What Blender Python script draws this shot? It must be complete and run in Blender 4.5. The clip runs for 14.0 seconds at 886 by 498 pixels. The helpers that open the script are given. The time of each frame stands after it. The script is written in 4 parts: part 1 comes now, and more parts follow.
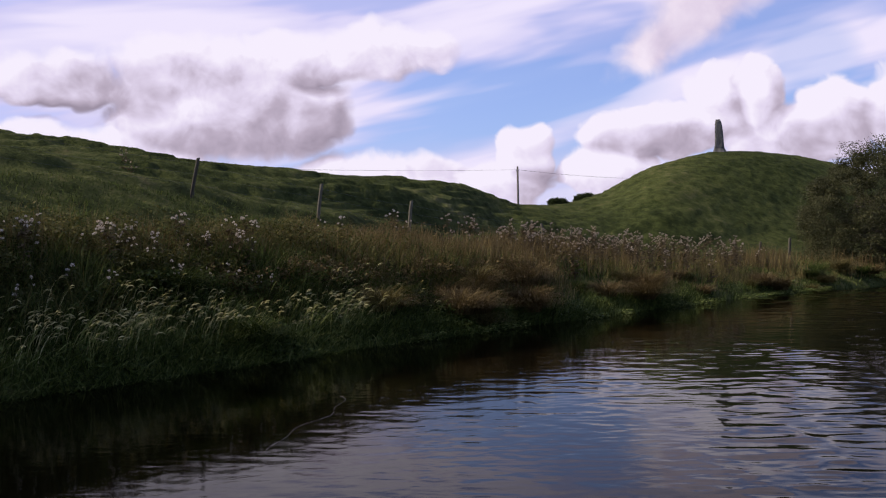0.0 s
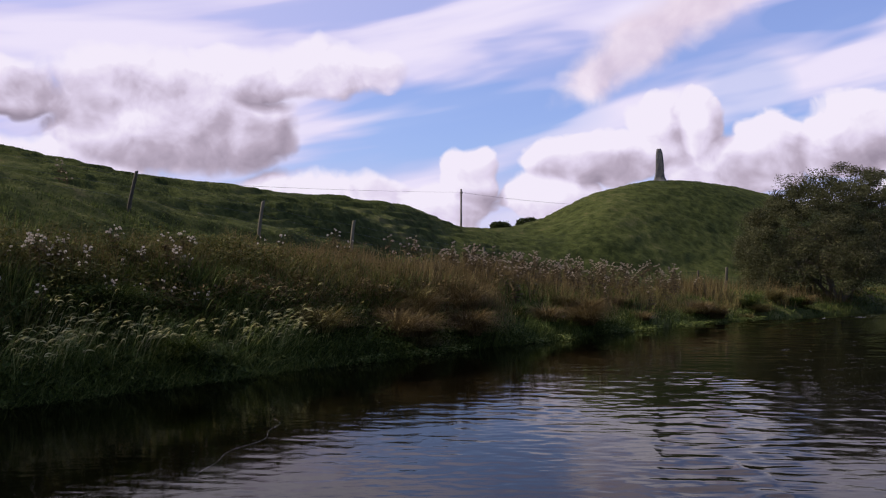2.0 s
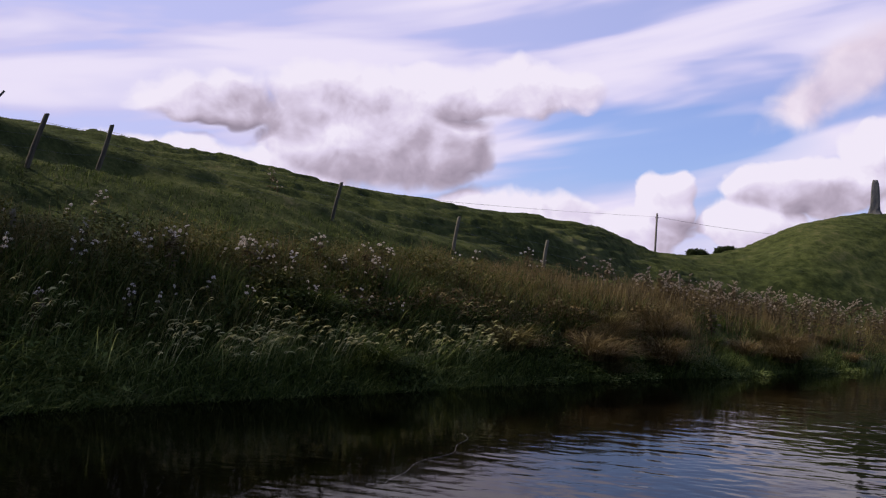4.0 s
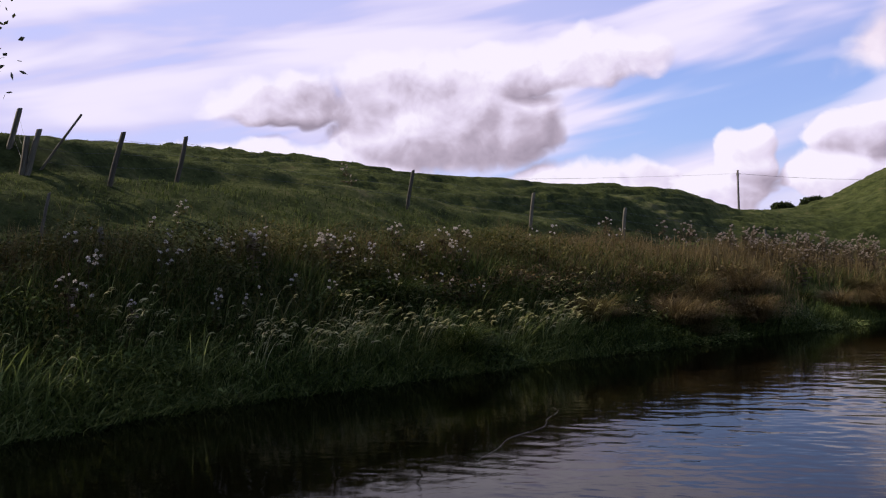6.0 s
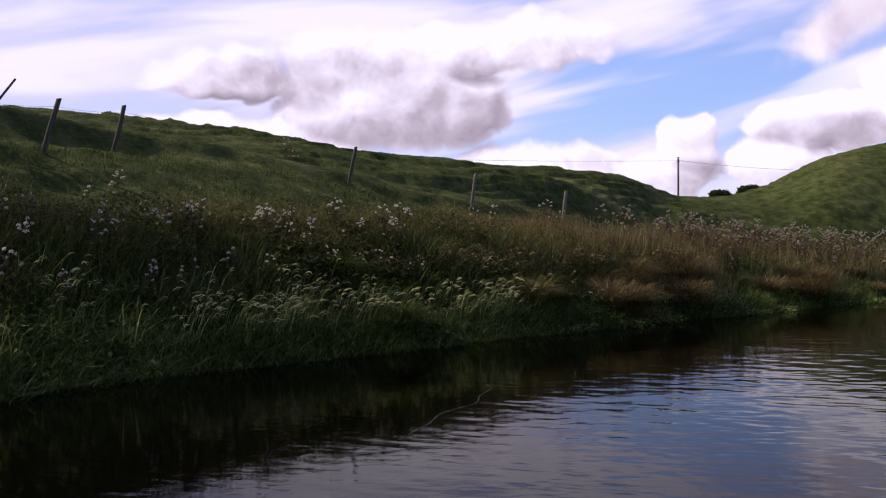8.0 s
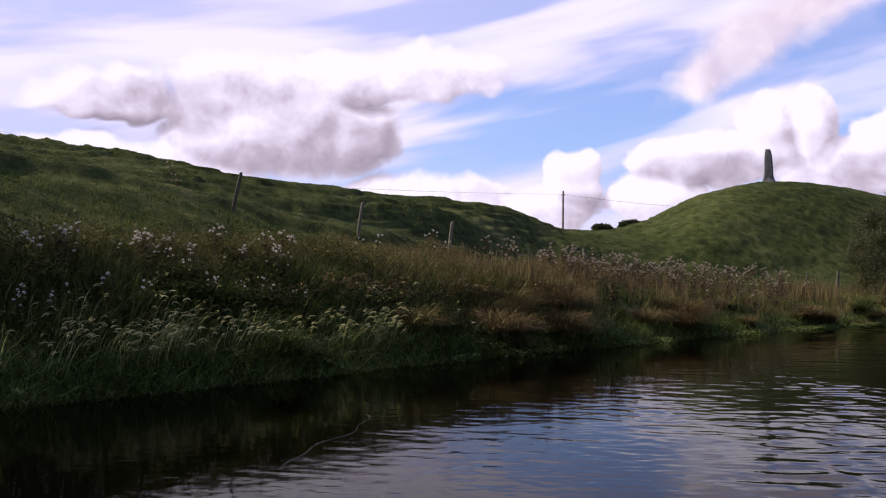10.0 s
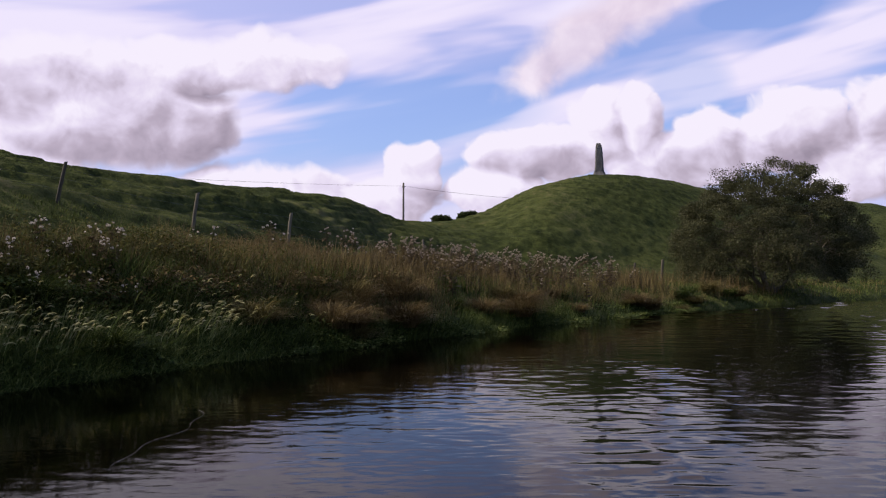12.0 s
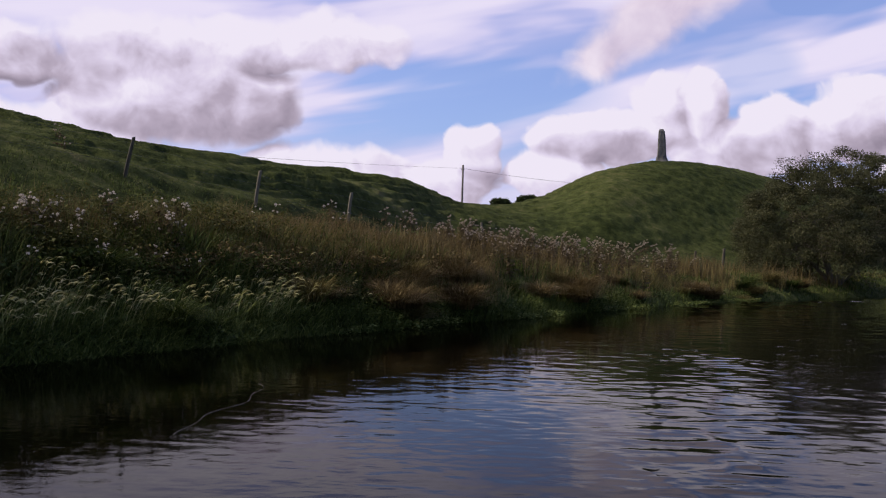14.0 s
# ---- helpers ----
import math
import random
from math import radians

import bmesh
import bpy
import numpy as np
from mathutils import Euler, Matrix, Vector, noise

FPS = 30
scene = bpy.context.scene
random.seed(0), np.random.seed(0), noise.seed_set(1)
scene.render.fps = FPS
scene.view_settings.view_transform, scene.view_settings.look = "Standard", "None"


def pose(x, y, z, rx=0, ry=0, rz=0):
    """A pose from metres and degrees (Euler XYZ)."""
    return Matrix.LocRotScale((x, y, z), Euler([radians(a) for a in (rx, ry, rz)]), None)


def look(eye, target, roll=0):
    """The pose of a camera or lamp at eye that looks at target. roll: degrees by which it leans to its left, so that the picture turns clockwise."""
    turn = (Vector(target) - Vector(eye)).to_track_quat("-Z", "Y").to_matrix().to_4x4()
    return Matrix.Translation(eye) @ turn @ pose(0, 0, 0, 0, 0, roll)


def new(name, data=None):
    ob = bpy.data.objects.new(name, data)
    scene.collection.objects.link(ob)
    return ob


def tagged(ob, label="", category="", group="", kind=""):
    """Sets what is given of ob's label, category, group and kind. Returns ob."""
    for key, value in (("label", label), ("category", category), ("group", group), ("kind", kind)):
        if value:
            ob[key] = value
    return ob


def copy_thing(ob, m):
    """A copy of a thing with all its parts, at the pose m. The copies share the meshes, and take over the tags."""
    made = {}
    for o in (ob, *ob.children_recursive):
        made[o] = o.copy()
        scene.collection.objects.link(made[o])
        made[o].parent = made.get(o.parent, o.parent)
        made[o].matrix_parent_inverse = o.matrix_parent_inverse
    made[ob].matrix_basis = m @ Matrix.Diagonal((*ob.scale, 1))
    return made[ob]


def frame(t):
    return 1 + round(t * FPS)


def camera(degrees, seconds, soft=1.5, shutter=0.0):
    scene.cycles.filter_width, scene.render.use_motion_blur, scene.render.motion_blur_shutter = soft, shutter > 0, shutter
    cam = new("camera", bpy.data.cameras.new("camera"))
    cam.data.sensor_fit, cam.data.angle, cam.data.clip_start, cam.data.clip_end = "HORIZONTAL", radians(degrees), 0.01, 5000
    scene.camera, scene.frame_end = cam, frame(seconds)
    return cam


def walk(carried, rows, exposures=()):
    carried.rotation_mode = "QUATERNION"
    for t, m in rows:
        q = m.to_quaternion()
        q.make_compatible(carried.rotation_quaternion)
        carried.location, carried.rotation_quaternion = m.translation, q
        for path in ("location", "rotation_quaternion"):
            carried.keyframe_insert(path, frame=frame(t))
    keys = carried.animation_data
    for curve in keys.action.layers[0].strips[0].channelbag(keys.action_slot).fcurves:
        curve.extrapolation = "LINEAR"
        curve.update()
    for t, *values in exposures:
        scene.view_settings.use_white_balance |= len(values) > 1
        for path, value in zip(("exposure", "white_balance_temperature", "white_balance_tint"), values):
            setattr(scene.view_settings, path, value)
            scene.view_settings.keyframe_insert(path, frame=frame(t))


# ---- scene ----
# ---- camera ----
cam = camera(49.1, 14.0, soft=1.15)
PATH = [  # seconds, x, y, z, yaw, pitch, roll
    (0.0, -0.067, -0.140, 1.711, 0.98, 0.63, 1.11),
    (0.5, -0.139, 0.037, 1.711, -1.05, 1.12, 0.12),
    (1.0, -0.181, 0.051, 1.711, -1.46, 1.14, -0.18),
    (1.5, -0.129, 0.077, 1.728, 0.00, 1.20, -0.00),
    (2.0, -0.061, 0.023, 1.734, -2.47, 1.85, -0.26),
    (2.5, -0.062, -0.071, 1.760, -2.93, 2.87, -1.20),
    (3.0, -0.111, -0.016, 1.740, 0.18, 3.50, -2.19),
    (3.5, -0.145, 0.058, 1.719, 7.63, 0.71, -3.15),
    (4.0, -0.154, 0.103, 1.735, 8.60, 2.60, -3.78),
    (4.2, -0.123, 0.051, 1.722, 9.67, 1.97, -2.62),
    (6.3, -0.049, 0.049, 1.712, 13.52, 1.23, 1.49),
    (6.5, -0.037, 0.059, 1.700, 13.01, 0.96, 1.06),
    (7.0, -0.022, 0.030, 1.704, 12.47, 0.32, -0.42),
    (7.2, -0.030, 0.054, 1.683, 11.90, 0.08, -0.50),
    (9.3, 0.086, -0.043, 1.671, 7.31, 0.88, -0.22),
    (9.5, 0.084, -0.027, 1.669, 6.39, 1.26, -0.71),
    (10.0, 0.097, -0.001, 1.678, 3.55, 1.94, -0.75),
    (10.5, 0.118, -0.058, 1.686, 2.13, 2.29, -0.75),
    (11.0, 0.123, -0.065, 1.678, -0.07, 2.18, -0.72),
    (11.5, 0.142, -0.091, 1.689, -0.92, 1.76, -0.54),
    (12.0, 0.152, -0.017, 1.678, -5.79, 1.51, -0.11),
    (12.5, 0.122, -0.023, 1.675, -4.29, 1.45, 0.57),
    (13.0, 0.125, -0.021, 1.683, -2.34, 3.69, -0.05),
    (13.5, 0.139, 0.022, 1.663, -3.08, 1.32, -0.10),
    (14.0, 0.122, -0.041, 1.660, -2.42, 0.44, -1.63),
]
EXPOSURES = [  # seconds, stops, kelvin, tint
    (0.0, 0.00, 6500, 13), (1.5, 0.04, 6500, 13), (3.0, -0.28, 6500, 13), (3.5, -0.17, 6500, 13), (4.2, -0.05, 6500, 13),
    (6.5, 0.07, 6500, 13), (7.2, 0.12, 6500, 13), (9.5, 0.26, 6500, 13), (10.5, 0.02, 6500, 13), (11.0, -0.04, 6500, 13),
    (12.0, 0.00, 6500, 13), (13.0, -0.06, 6500, 13), (14.0, -0.10, 6500, 13),
]
walk(cam, [(t, pose(x, y, z, 90 + pitch, roll, yaw)) for t, x, y, z, yaw, pitch, roll in PATH], EXPOSURES)

# ---- world, sun ----
SUN_AZ, SUN_EL = -84.0, 39.0  # degrees, clockwise from +y


def away(az, el, dist=1.0, z0=0.0):
    """The point at that bearing (clockwise from +y), elevation and plan distance."""
    a = radians(az)
    return Vector((dist * math.sin(a), dist * math.cos(a), z0 + dist * math.tan(radians(el))))


class Tree:
    """Short hand for building node trees."""

    def __init__(self, nt):
        self.nt = nt
        nt.nodes.clear()

    def node(self, kind, ins=(), **props):
        n = self.nt.nodes.new(kind)
        for k, v in props.items():
            setattr(n, k, v)
        for k, v in (ins.items() if isinstance(ins, dict) else enumerate(ins)):
            if v is None:
                continue
            if isinstance(v, bpy.types.NodeSocket):
                self.nt.links.new(v, n.inputs[k])
            else:
                n.inputs[k].default_value = v
        return n

    def math(self, op, a, b=None, c=None, clamp=False):
        return self.node("ShaderNodeMath", (a, b, c), operation=op, use_clamp=clamp).outputs[0]

    def mix(self, f, a, b, blend="MIX"):
        n = self.node("ShaderNodeMix", data_type="RGBA", blend_type=blend)
        for i, v in ((0, f), (6, a), (7, b)):
            if isinstance(v, bpy.types.NodeSocket):
                self.nt.links.new(v, n.inputs[i])
            else:
                n.inputs[i].default_value = v if i == 0 else (*v[:3], 1)
        return n.outputs[2]

    def step(self, v, lo, hi, a=0.0, b=1.0, smooth=True):
        n = self.node("ShaderNodeMapRange", (v, lo, hi, a, b), interpolation_type="SMOOTHSTEP" if smooth else "LINEAR")
        return n.outputs[0]

    def noise(self, vec, scale, detail=3.0, rough=0.55, dist=0.0, dims="3D"):
        return self.node("ShaderNodeTexNoise", {"Vector": vec, "Scale": scale, "Detail": detail, "Roughness": rough, "Distortion": dist},
                         noise_dimensions=dims).outputs[0]

    def ramp(self, v, stops):
        n = self.node("ShaderNodeValToRGB", (v,))
        e = n.color_ramp.elements
        while len(e) < len(stops):
            e.new(0.5)
        for s, (p, c) in zip(e, stops):
            s.position, s.color = p, (*c, 1)
        return n.outputs[0]


def build_sky():
    """Blue sky with high streaks of cirrus and heaps of cumulus at their bearings and elevations."""
    w = bpy.data.worlds.new("sky")
    scene.world = w
    w.use_nodes = True
    k = Tree(w.node_tree)
    d = k.node("ShaderNodeTexCoord").outputs["Generated"]
    x, y, z = k.node("ShaderNodeSeparateXYZ", (d,)).outputs
    az = k.math("MULTIPLY", k.math("ARCTAN2", x, y), 180 / math.pi)
    el = k.math("MULTIPLY", k.math("ARCSINE", z), 180 / math.pi)
    flat = k.node("ShaderNodeCombineXYZ", (az, el, 0.0)).outputs[0]
    def field(da, de, groups, a0=az, e0=el):
        """Height of each group of cloud heaps above its outline, looked up aside by (da, de) degrees."""
        at = k.node("ShaderNodeVectorMath", (flat, (da, de, 0.0)), operation="ADD").outputs[0]
        na = k.noise(at, 0.45, 1.6, 0.5)
        nb = k.noise(k.node("ShaderNodeVectorMath", (at, (37.0, 11.0, 5.0)), operation="ADD").outputs[0], 0.45, 1.6, 0.5)
        pa = k.math("MULTIPLY_ADD", na, 2.2, k.math("ADD", a0, da - 1.1))
        pe = k.math("MULTIPLY_ADD", nb, 1.8, k.math("ADD", e0, de - 0.9))
        lump = k.node("ShaderNodeCombineXYZ", (pa, k.math("MULTIPLY", pe, 1.15), 0.0)).outputs[0]
        cell = k.node("ShaderNodeTexVoronoi", {"Vector": lump, "Scale": 0.42, "Detail": 2.6, "Roughness": 0.55, "Lacunarity": 2.3, "Smoothness": 0.35},
                      feature="SMOOTH_F1", normalize=True).outputs["Distance"]
        lumps = k.math("MULTIPLY_ADD", cell, -1.5, 0.55)
        res = []
        for blobs in groups:
            out = None
            for a, e, wa, up, down in blobs:
                p = k.math("MULTIPLY", k.math("SUBTRACT", pa, a), 1 / wa)
                q = k.math("SUBTRACT", pe, e)
                q = k.math("MAXIMUM", k.math("MULTIPLY", q, 1 / up), k.math("MULTIPLY", q, -1 / down))
                f = k.math("SUBTRACT", 1.0, k.math("MULTIPLY_ADD", p, p, k.math("MULTIPLY", q, q)))
                out = f if out is None else k.math("SMOOTH_MAX", out, f, 0.2)
            res.append(k.math("ADD", k.math("MINIMUM", out, 1.0), lumps))
        return res

    def heap(blobs):
        out = None
        for a, e, wa, we, peak in blobs:
            p = k.math("MULTIPLY", k.math("SUBTRACT", az, a), 1 / wa)
            q = k.math("MULTIPLY", k.math("SUBTRACT", el, e), 1 / we)
            f = k.math("SUBTRACT", peak, k.math("MULTIPLY_ADD", p, p, k.math("MULTIPLY", q, q)))
            out = f if out is None else k.math("SMOOTH_MAX", out, f, 0.25)
        return out

    # bearing, elevation, half width, height above and below
    left_blobs = [(-22.6, 9.4, 4.6, 2.6, 0.9), (-13.5, 8.0, 6.6, 4.4, 2.0), (-8.8, 8.2, 2.7, 2.6, 2.1), (-15.0, 10.8, 5.0, 2.2, 2.0), (-4.6, 12.2, 4.4, 1.6, 1.8), (-9.5, 11.6, 3.6, 1.8, 1.6),
                  (-26.0, 6.3, 13.0, 1.5, 2.0), (-5.0, 4.8, 5.0, 1.8, 2.0), (-1.5, 4.9, 2.4, 1.4, 1.6)]
    right_blobs = [(3.9, 6.1, 1.6, 1.7, 2.0), (2.6, 4.5, 2.8, 1.2, 2.0), (8.8, 5.0, 3.0, 1.5, 2.0), (11.4, 7.0, 4.2, 1.7, 1.6), (14.9, 8.6, 1.7, 2.3, 2.0), (17.2, 8.8, 1.4, 2.2, 2.0),
                   (18.5, 6.4, 3.2, 1.8, 2.0), (21.2, 7.2, 2.0, 2.4, 2.0), (25.5, 7.8, 3.4, 2.6, 2.2), (30.0, 6.0, 5.0, 2.2, 2.0), (34.0, 8.6, 6.0, 2.6, 2.4)]
    high_blobs = [(0.0, 0.0, 6.4, 1.9, 1.7), (6.0, 0.4, 6.0, 2.6, 2.2), (-4.4, -0.2, 2.0, 1.4, 1.3)]  # along and across a slanting band
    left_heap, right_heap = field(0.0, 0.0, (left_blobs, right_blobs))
    slant = (math.cos(radians(31.0)), math.sin(radians(31.0)))
    da, de = k.math("ADD", az, -15.0), k.math("ADD", el, -14.2)
    along = k.math("ADD", k.math("MULTIPLY", da, slant[0]), k.math("MULTIPLY", de, slant[1]))
    across = k.math("SUBTRACT", k.math("MULTIPLY", de, slant[0]), k.math("MULTIPLY", da, slant[1]))
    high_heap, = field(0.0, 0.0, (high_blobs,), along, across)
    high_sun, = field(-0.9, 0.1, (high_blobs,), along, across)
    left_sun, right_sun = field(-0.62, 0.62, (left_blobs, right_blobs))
    far_heap = k.step(k.noise(k.node("ShaderNodeVectorMath", (d, (1.0, 1.0, 2.2)), operation="MULTIPLY").outputs[0], 2.6, 6.0, 0.58), 0.52, 0.68)
    front = k.math("MULTIPLY", k.step(az, -52.0, -42.0), k.step(az, 40.0, 50.0, 1.0, 0.0))
    front = k.math("MULTIPLY", front, k.step(el, 26.0, 34.0, 1.0, 0.0))
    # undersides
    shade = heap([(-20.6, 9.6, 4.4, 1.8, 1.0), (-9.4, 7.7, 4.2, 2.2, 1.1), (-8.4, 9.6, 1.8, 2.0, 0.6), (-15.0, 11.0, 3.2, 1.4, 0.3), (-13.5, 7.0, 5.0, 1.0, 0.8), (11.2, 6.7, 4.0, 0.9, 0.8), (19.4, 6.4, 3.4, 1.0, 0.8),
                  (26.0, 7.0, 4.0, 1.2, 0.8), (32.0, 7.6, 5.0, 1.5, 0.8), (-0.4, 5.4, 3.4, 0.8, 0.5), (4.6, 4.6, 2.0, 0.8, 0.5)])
    # cirrus, drawn out along a slanting line
    tilt = radians(10.0)
    ca = k.math("ADD", k.math("MULTIPLY", az, math.cos(tilt)), k.math("MULTIPLY", el, math.sin(tilt)))
    ce = k.math("SUBTRACT", k.math("MULTIPLY", el, math.cos(tilt)), k.math("MULTIPLY", az, math.sin(tilt)))
    streak = k.node("ShaderNodeCombineXYZ", (k.math("MULTIPLY", ca, 0.055), k.math("MULTIPLY", ce, 0.34), 3.0)).outputs[0]
    s1 = k.noise(streak, 1.0, 3.5, 0.5, 0.3)
    veil = k.step(ce, 9.0, 12.5)
    hole = heap([(4.5, 9.6, 9.5, 2.4, 1.0), (24.0, 14.6, 4.0, 1.2, 1.0), (20.0, 10.8, 3.2, 2.4, 1.0)])
    cir = k.math("ADD", k.math("MULTIPLY", k.step(s1, 0.38, 0.62), 0.85), k.math("MULTIPLY", veil, 0.36))
    cir = k.math("SUBTRACT", cir, k.math("MULTIPLY", k.step(hole, 0.0, 0.8), 0.42), clamp=True)
    cir = k.math("ADD", cir, k.math("MULTIPLY", k.step(az, -18.0, 4.0, 0.42, 0.20), 1.0), clamp=True)
    low = k.step(el, 3.5, 8.5, 0.85, 0.12)
    cir = k.math("MAXIMUM", cir, low)
    nish = k.node("ShaderNodeTexSky", sky_type="NISHITA", sun_disc=False, sun_elevation=radians(SUN_EL), sun_rotation=radians(SUN_AZ)).outputs[0]
    clear = k.node("ShaderNodeVectorMath", (nish, (0.094, 0.114, 0.170)), operation="MULTIPLY").outputs[0]
    cir_out = k.math("MULTIPLY", cir, k.math("MULTIPLY_ADD", front, 0.8, 0.2))
    col = k.mix(cir_out, clear, k.mix(k.step(s1, 0.40, 0.64), (0.60, 0.59, 0.90), (0.85, 0.80, 0.98)))
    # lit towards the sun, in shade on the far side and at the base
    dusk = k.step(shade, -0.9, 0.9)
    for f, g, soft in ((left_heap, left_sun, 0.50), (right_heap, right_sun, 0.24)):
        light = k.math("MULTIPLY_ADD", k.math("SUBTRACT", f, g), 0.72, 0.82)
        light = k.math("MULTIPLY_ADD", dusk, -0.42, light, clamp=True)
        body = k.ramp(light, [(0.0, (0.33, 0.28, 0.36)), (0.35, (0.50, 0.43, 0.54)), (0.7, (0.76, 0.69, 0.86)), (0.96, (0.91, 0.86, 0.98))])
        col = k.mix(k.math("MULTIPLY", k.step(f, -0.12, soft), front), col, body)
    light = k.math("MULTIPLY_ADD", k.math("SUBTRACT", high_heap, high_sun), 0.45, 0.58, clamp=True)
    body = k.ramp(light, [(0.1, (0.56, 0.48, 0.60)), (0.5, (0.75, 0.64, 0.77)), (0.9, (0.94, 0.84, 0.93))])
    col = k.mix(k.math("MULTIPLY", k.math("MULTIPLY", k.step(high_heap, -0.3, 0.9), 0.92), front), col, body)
    back = k.math("MULTIPLY", far_heap, k.math("SUBTRACT", 1.0, front))
    col = k.mix(k.math("MULTIPLY", back, 0.6), col, (0.58, 0.56, 0.52))
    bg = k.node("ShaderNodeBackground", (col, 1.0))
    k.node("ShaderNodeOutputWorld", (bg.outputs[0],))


build_sky()
sun = new("sun", bpy.data.lights.new("sun", "SUN"))
sun.data.energy, sun.data.angle, sun.data.color = 5.0, radians(0.6), (1.0, 0.90, 0.72)
sun.matrix_world = look(away(SUN_AZ, SUN_EL, 200), (0, 0, 0))


# ---- materials ----
def material(name, rough=0.8, spec=0.3):
    m = bpy.data.materials.new(name)
    m.use_nodes = True
    k = Tree(m.node_tree)
    b = k.node("ShaderNodeBsdfPrincipled", {"Roughness": rough, "Specular IOR Level": spec})
    k.node("ShaderNodeOutputMaterial", (b.outputs[0],))
    return m, k, b


def bump(k, b, height, strength=0.5, dist=0.05):
    n = k.node("ShaderNodeBump", {"Height": height, "Strength": strength, "Distance": dist})
    k.nt.links.new(n.outputs[0], b.inputs["Normal"])


def blade_material(name, dark, mid, light, rough=0.65, through_light=0.25):
    """Leaf or blade: colour differs from blade to blade and in drifts; some light comes through."""
    m, k, b = material(name, rough, 0.07)
    pos = k.node("ShaderNodeTexCoord").outputs["Object"]
    r = k.node("ShaderNodeNewGeometry").outputs["Random Per Island"]
    drift = k.noise(pos, 0.7, 3.0)
    v = k.math("ADD", k.math("MULTIPLY", r, 0.55), k.math("MULTIPLY", drift, 0.5))
    c = k.ramp(v, [(0.2, dark), (0.55, mid), (0.9, light)])
    k.nt.links.new(c, b.inputs["Base Color"])
    t = k.node("ShaderNodeBsdfTranslucent", (c,))
    mix = k.node("ShaderNodeMixShader", (through_light, b.outputs[0], t.outputs[0]))
    out = [n for n in k.nt.nodes if n.type == "OUTPUT_MATERIAL"][0]
    k.nt.links.new(mix.outputs[0], out.inputs[0])
    return m


def pasture_material():
    m, k, b = material("pasture_turf", 0.95, 0.04)
    pos = k.node("ShaderNodeTexCoord").outputs["Object"]
    n1 = k.noise(pos, 0.09, 4.0)
    n2 = k.noise(pos, 1.3, 5.0, 0.68)
    n3 = k.noise(pos, 8.0, 4.0, 0.7)
    v = k.math("ADD", k.math("MULTIPLY", n1, 0.38), k.math("ADD", k.math("MULTIPLY", n2, 0.55), k.math("MULTIPLY", n3, 0.25)))
    c = k.ramp(v, [(0.42, (0.012, 0.015, 0.005)), (0.55, (0.038, 0.048, 0.013)), (0.66, (0.080, 0.088, 0.026)), (0.80, (0.160, 0.142, 0.062))])
    bare = k.math("MULTIPLY", k.step(n2, 0.60, 0.72), k.step(n1, 0.45, 0.6))
    c = k.mix(k.math("MULTIPLY", bare, 0.5), c, (0.12, 0.085, 0.04))
    k.nt.links.new(c, b.inputs["Base Color"])
    bump(k, b, k.math("ADD", k.math("MULTIPLY", n2, 0.5), k.math("MULTIPLY", n3, 0.5)), 1.0, 0.35)
    return m


def wood_material(name, dark, light, scale=1.0):
    m, k, b = material(name, 0.85, 0.2)
    pos = k.node("ShaderNodeTexCoord").outputs["Object"]
    grain = k.noise(k.node("ShaderNodeVectorMath", (pos, (30.0 * scale, 30.0 * scale, 2.0 * scale)), operation="MULTIPLY").outputs[0], 1.0, 5.0, 0.6)
    blot = k.noise(pos, 3.0 * scale, 3.0)
    rnd = k.node("ShaderNodeObjectInfo").outputs["Random"]
    v = k.math("ADD", k.math("MULTIPLY", grain, 0.6), k.math("ADD", k.math("MULTIPLY", blot, 0.3), k.math("MULTIPLY_ADD", rnd, 0.3, -0.1)))
    k.nt.links.new(k.ramp(v, [(0.25, dark), (0.75, light)]), b.inputs["Base Color"])
    bump(k, b, grain, 0.6, 0.01)
    return m


def stone_material():
    m, k, b = material("lichen_stone", 0.92, 0.2)
    pos = k.node("ShaderNodeTexCoord").outputs["Object"]
    n1 = k.noise(pos, 1.4, 5.0, 0.6)
    n2 = k.noise(pos, 8.0, 5.0, 0.65)
    c = k.ramp(k.math("ADD", k.math("MULTIPLY", n1, 0.6), k.math("MULTIPLY", n2, 0.4)), [(0.3, (0.06, 0.055, 0.05)), (0.55, (0.13, 0.12, 0.11)), (0.75, (0.22, 0.20, 0.18))])
    k.nt.links.new(c, b.inputs["Base Color"])
    bump(k, b, k.math("ADD", n1, n2), 0.9, 0.12)
    return m


def water_material():
    m, k, b = material("river_water", 0.012, 0.5)
    b.inputs["IOR"].default_value = 1.108
    pos = k.node("ShaderNodeTexCoord").outputs["Object"]
    n = k.noise(pos, 0.35, 4.0)
    k.nt.links.new(k.ramp(n, [(0.3, (0.0003, 0.0003, 0.0002)), (0.7, (0.0009, 0.0008, 0.0004))]), b.inputs["Base Color"])
    q = k.node("ShaderNodeVectorMath", (pos, (0.55, 1.0, 1.0)), operation="MULTIPLY").outputs[0]
    h = k.math("ADD", k.noise(q, 9.0, 4.0, 0.5, 0.4), k.math("MULTIPLY", k.noise(q, 26.0, 2.0, 0.5), 0.25))
    bump(k, b, h, 0.045, 0.025)
    return m


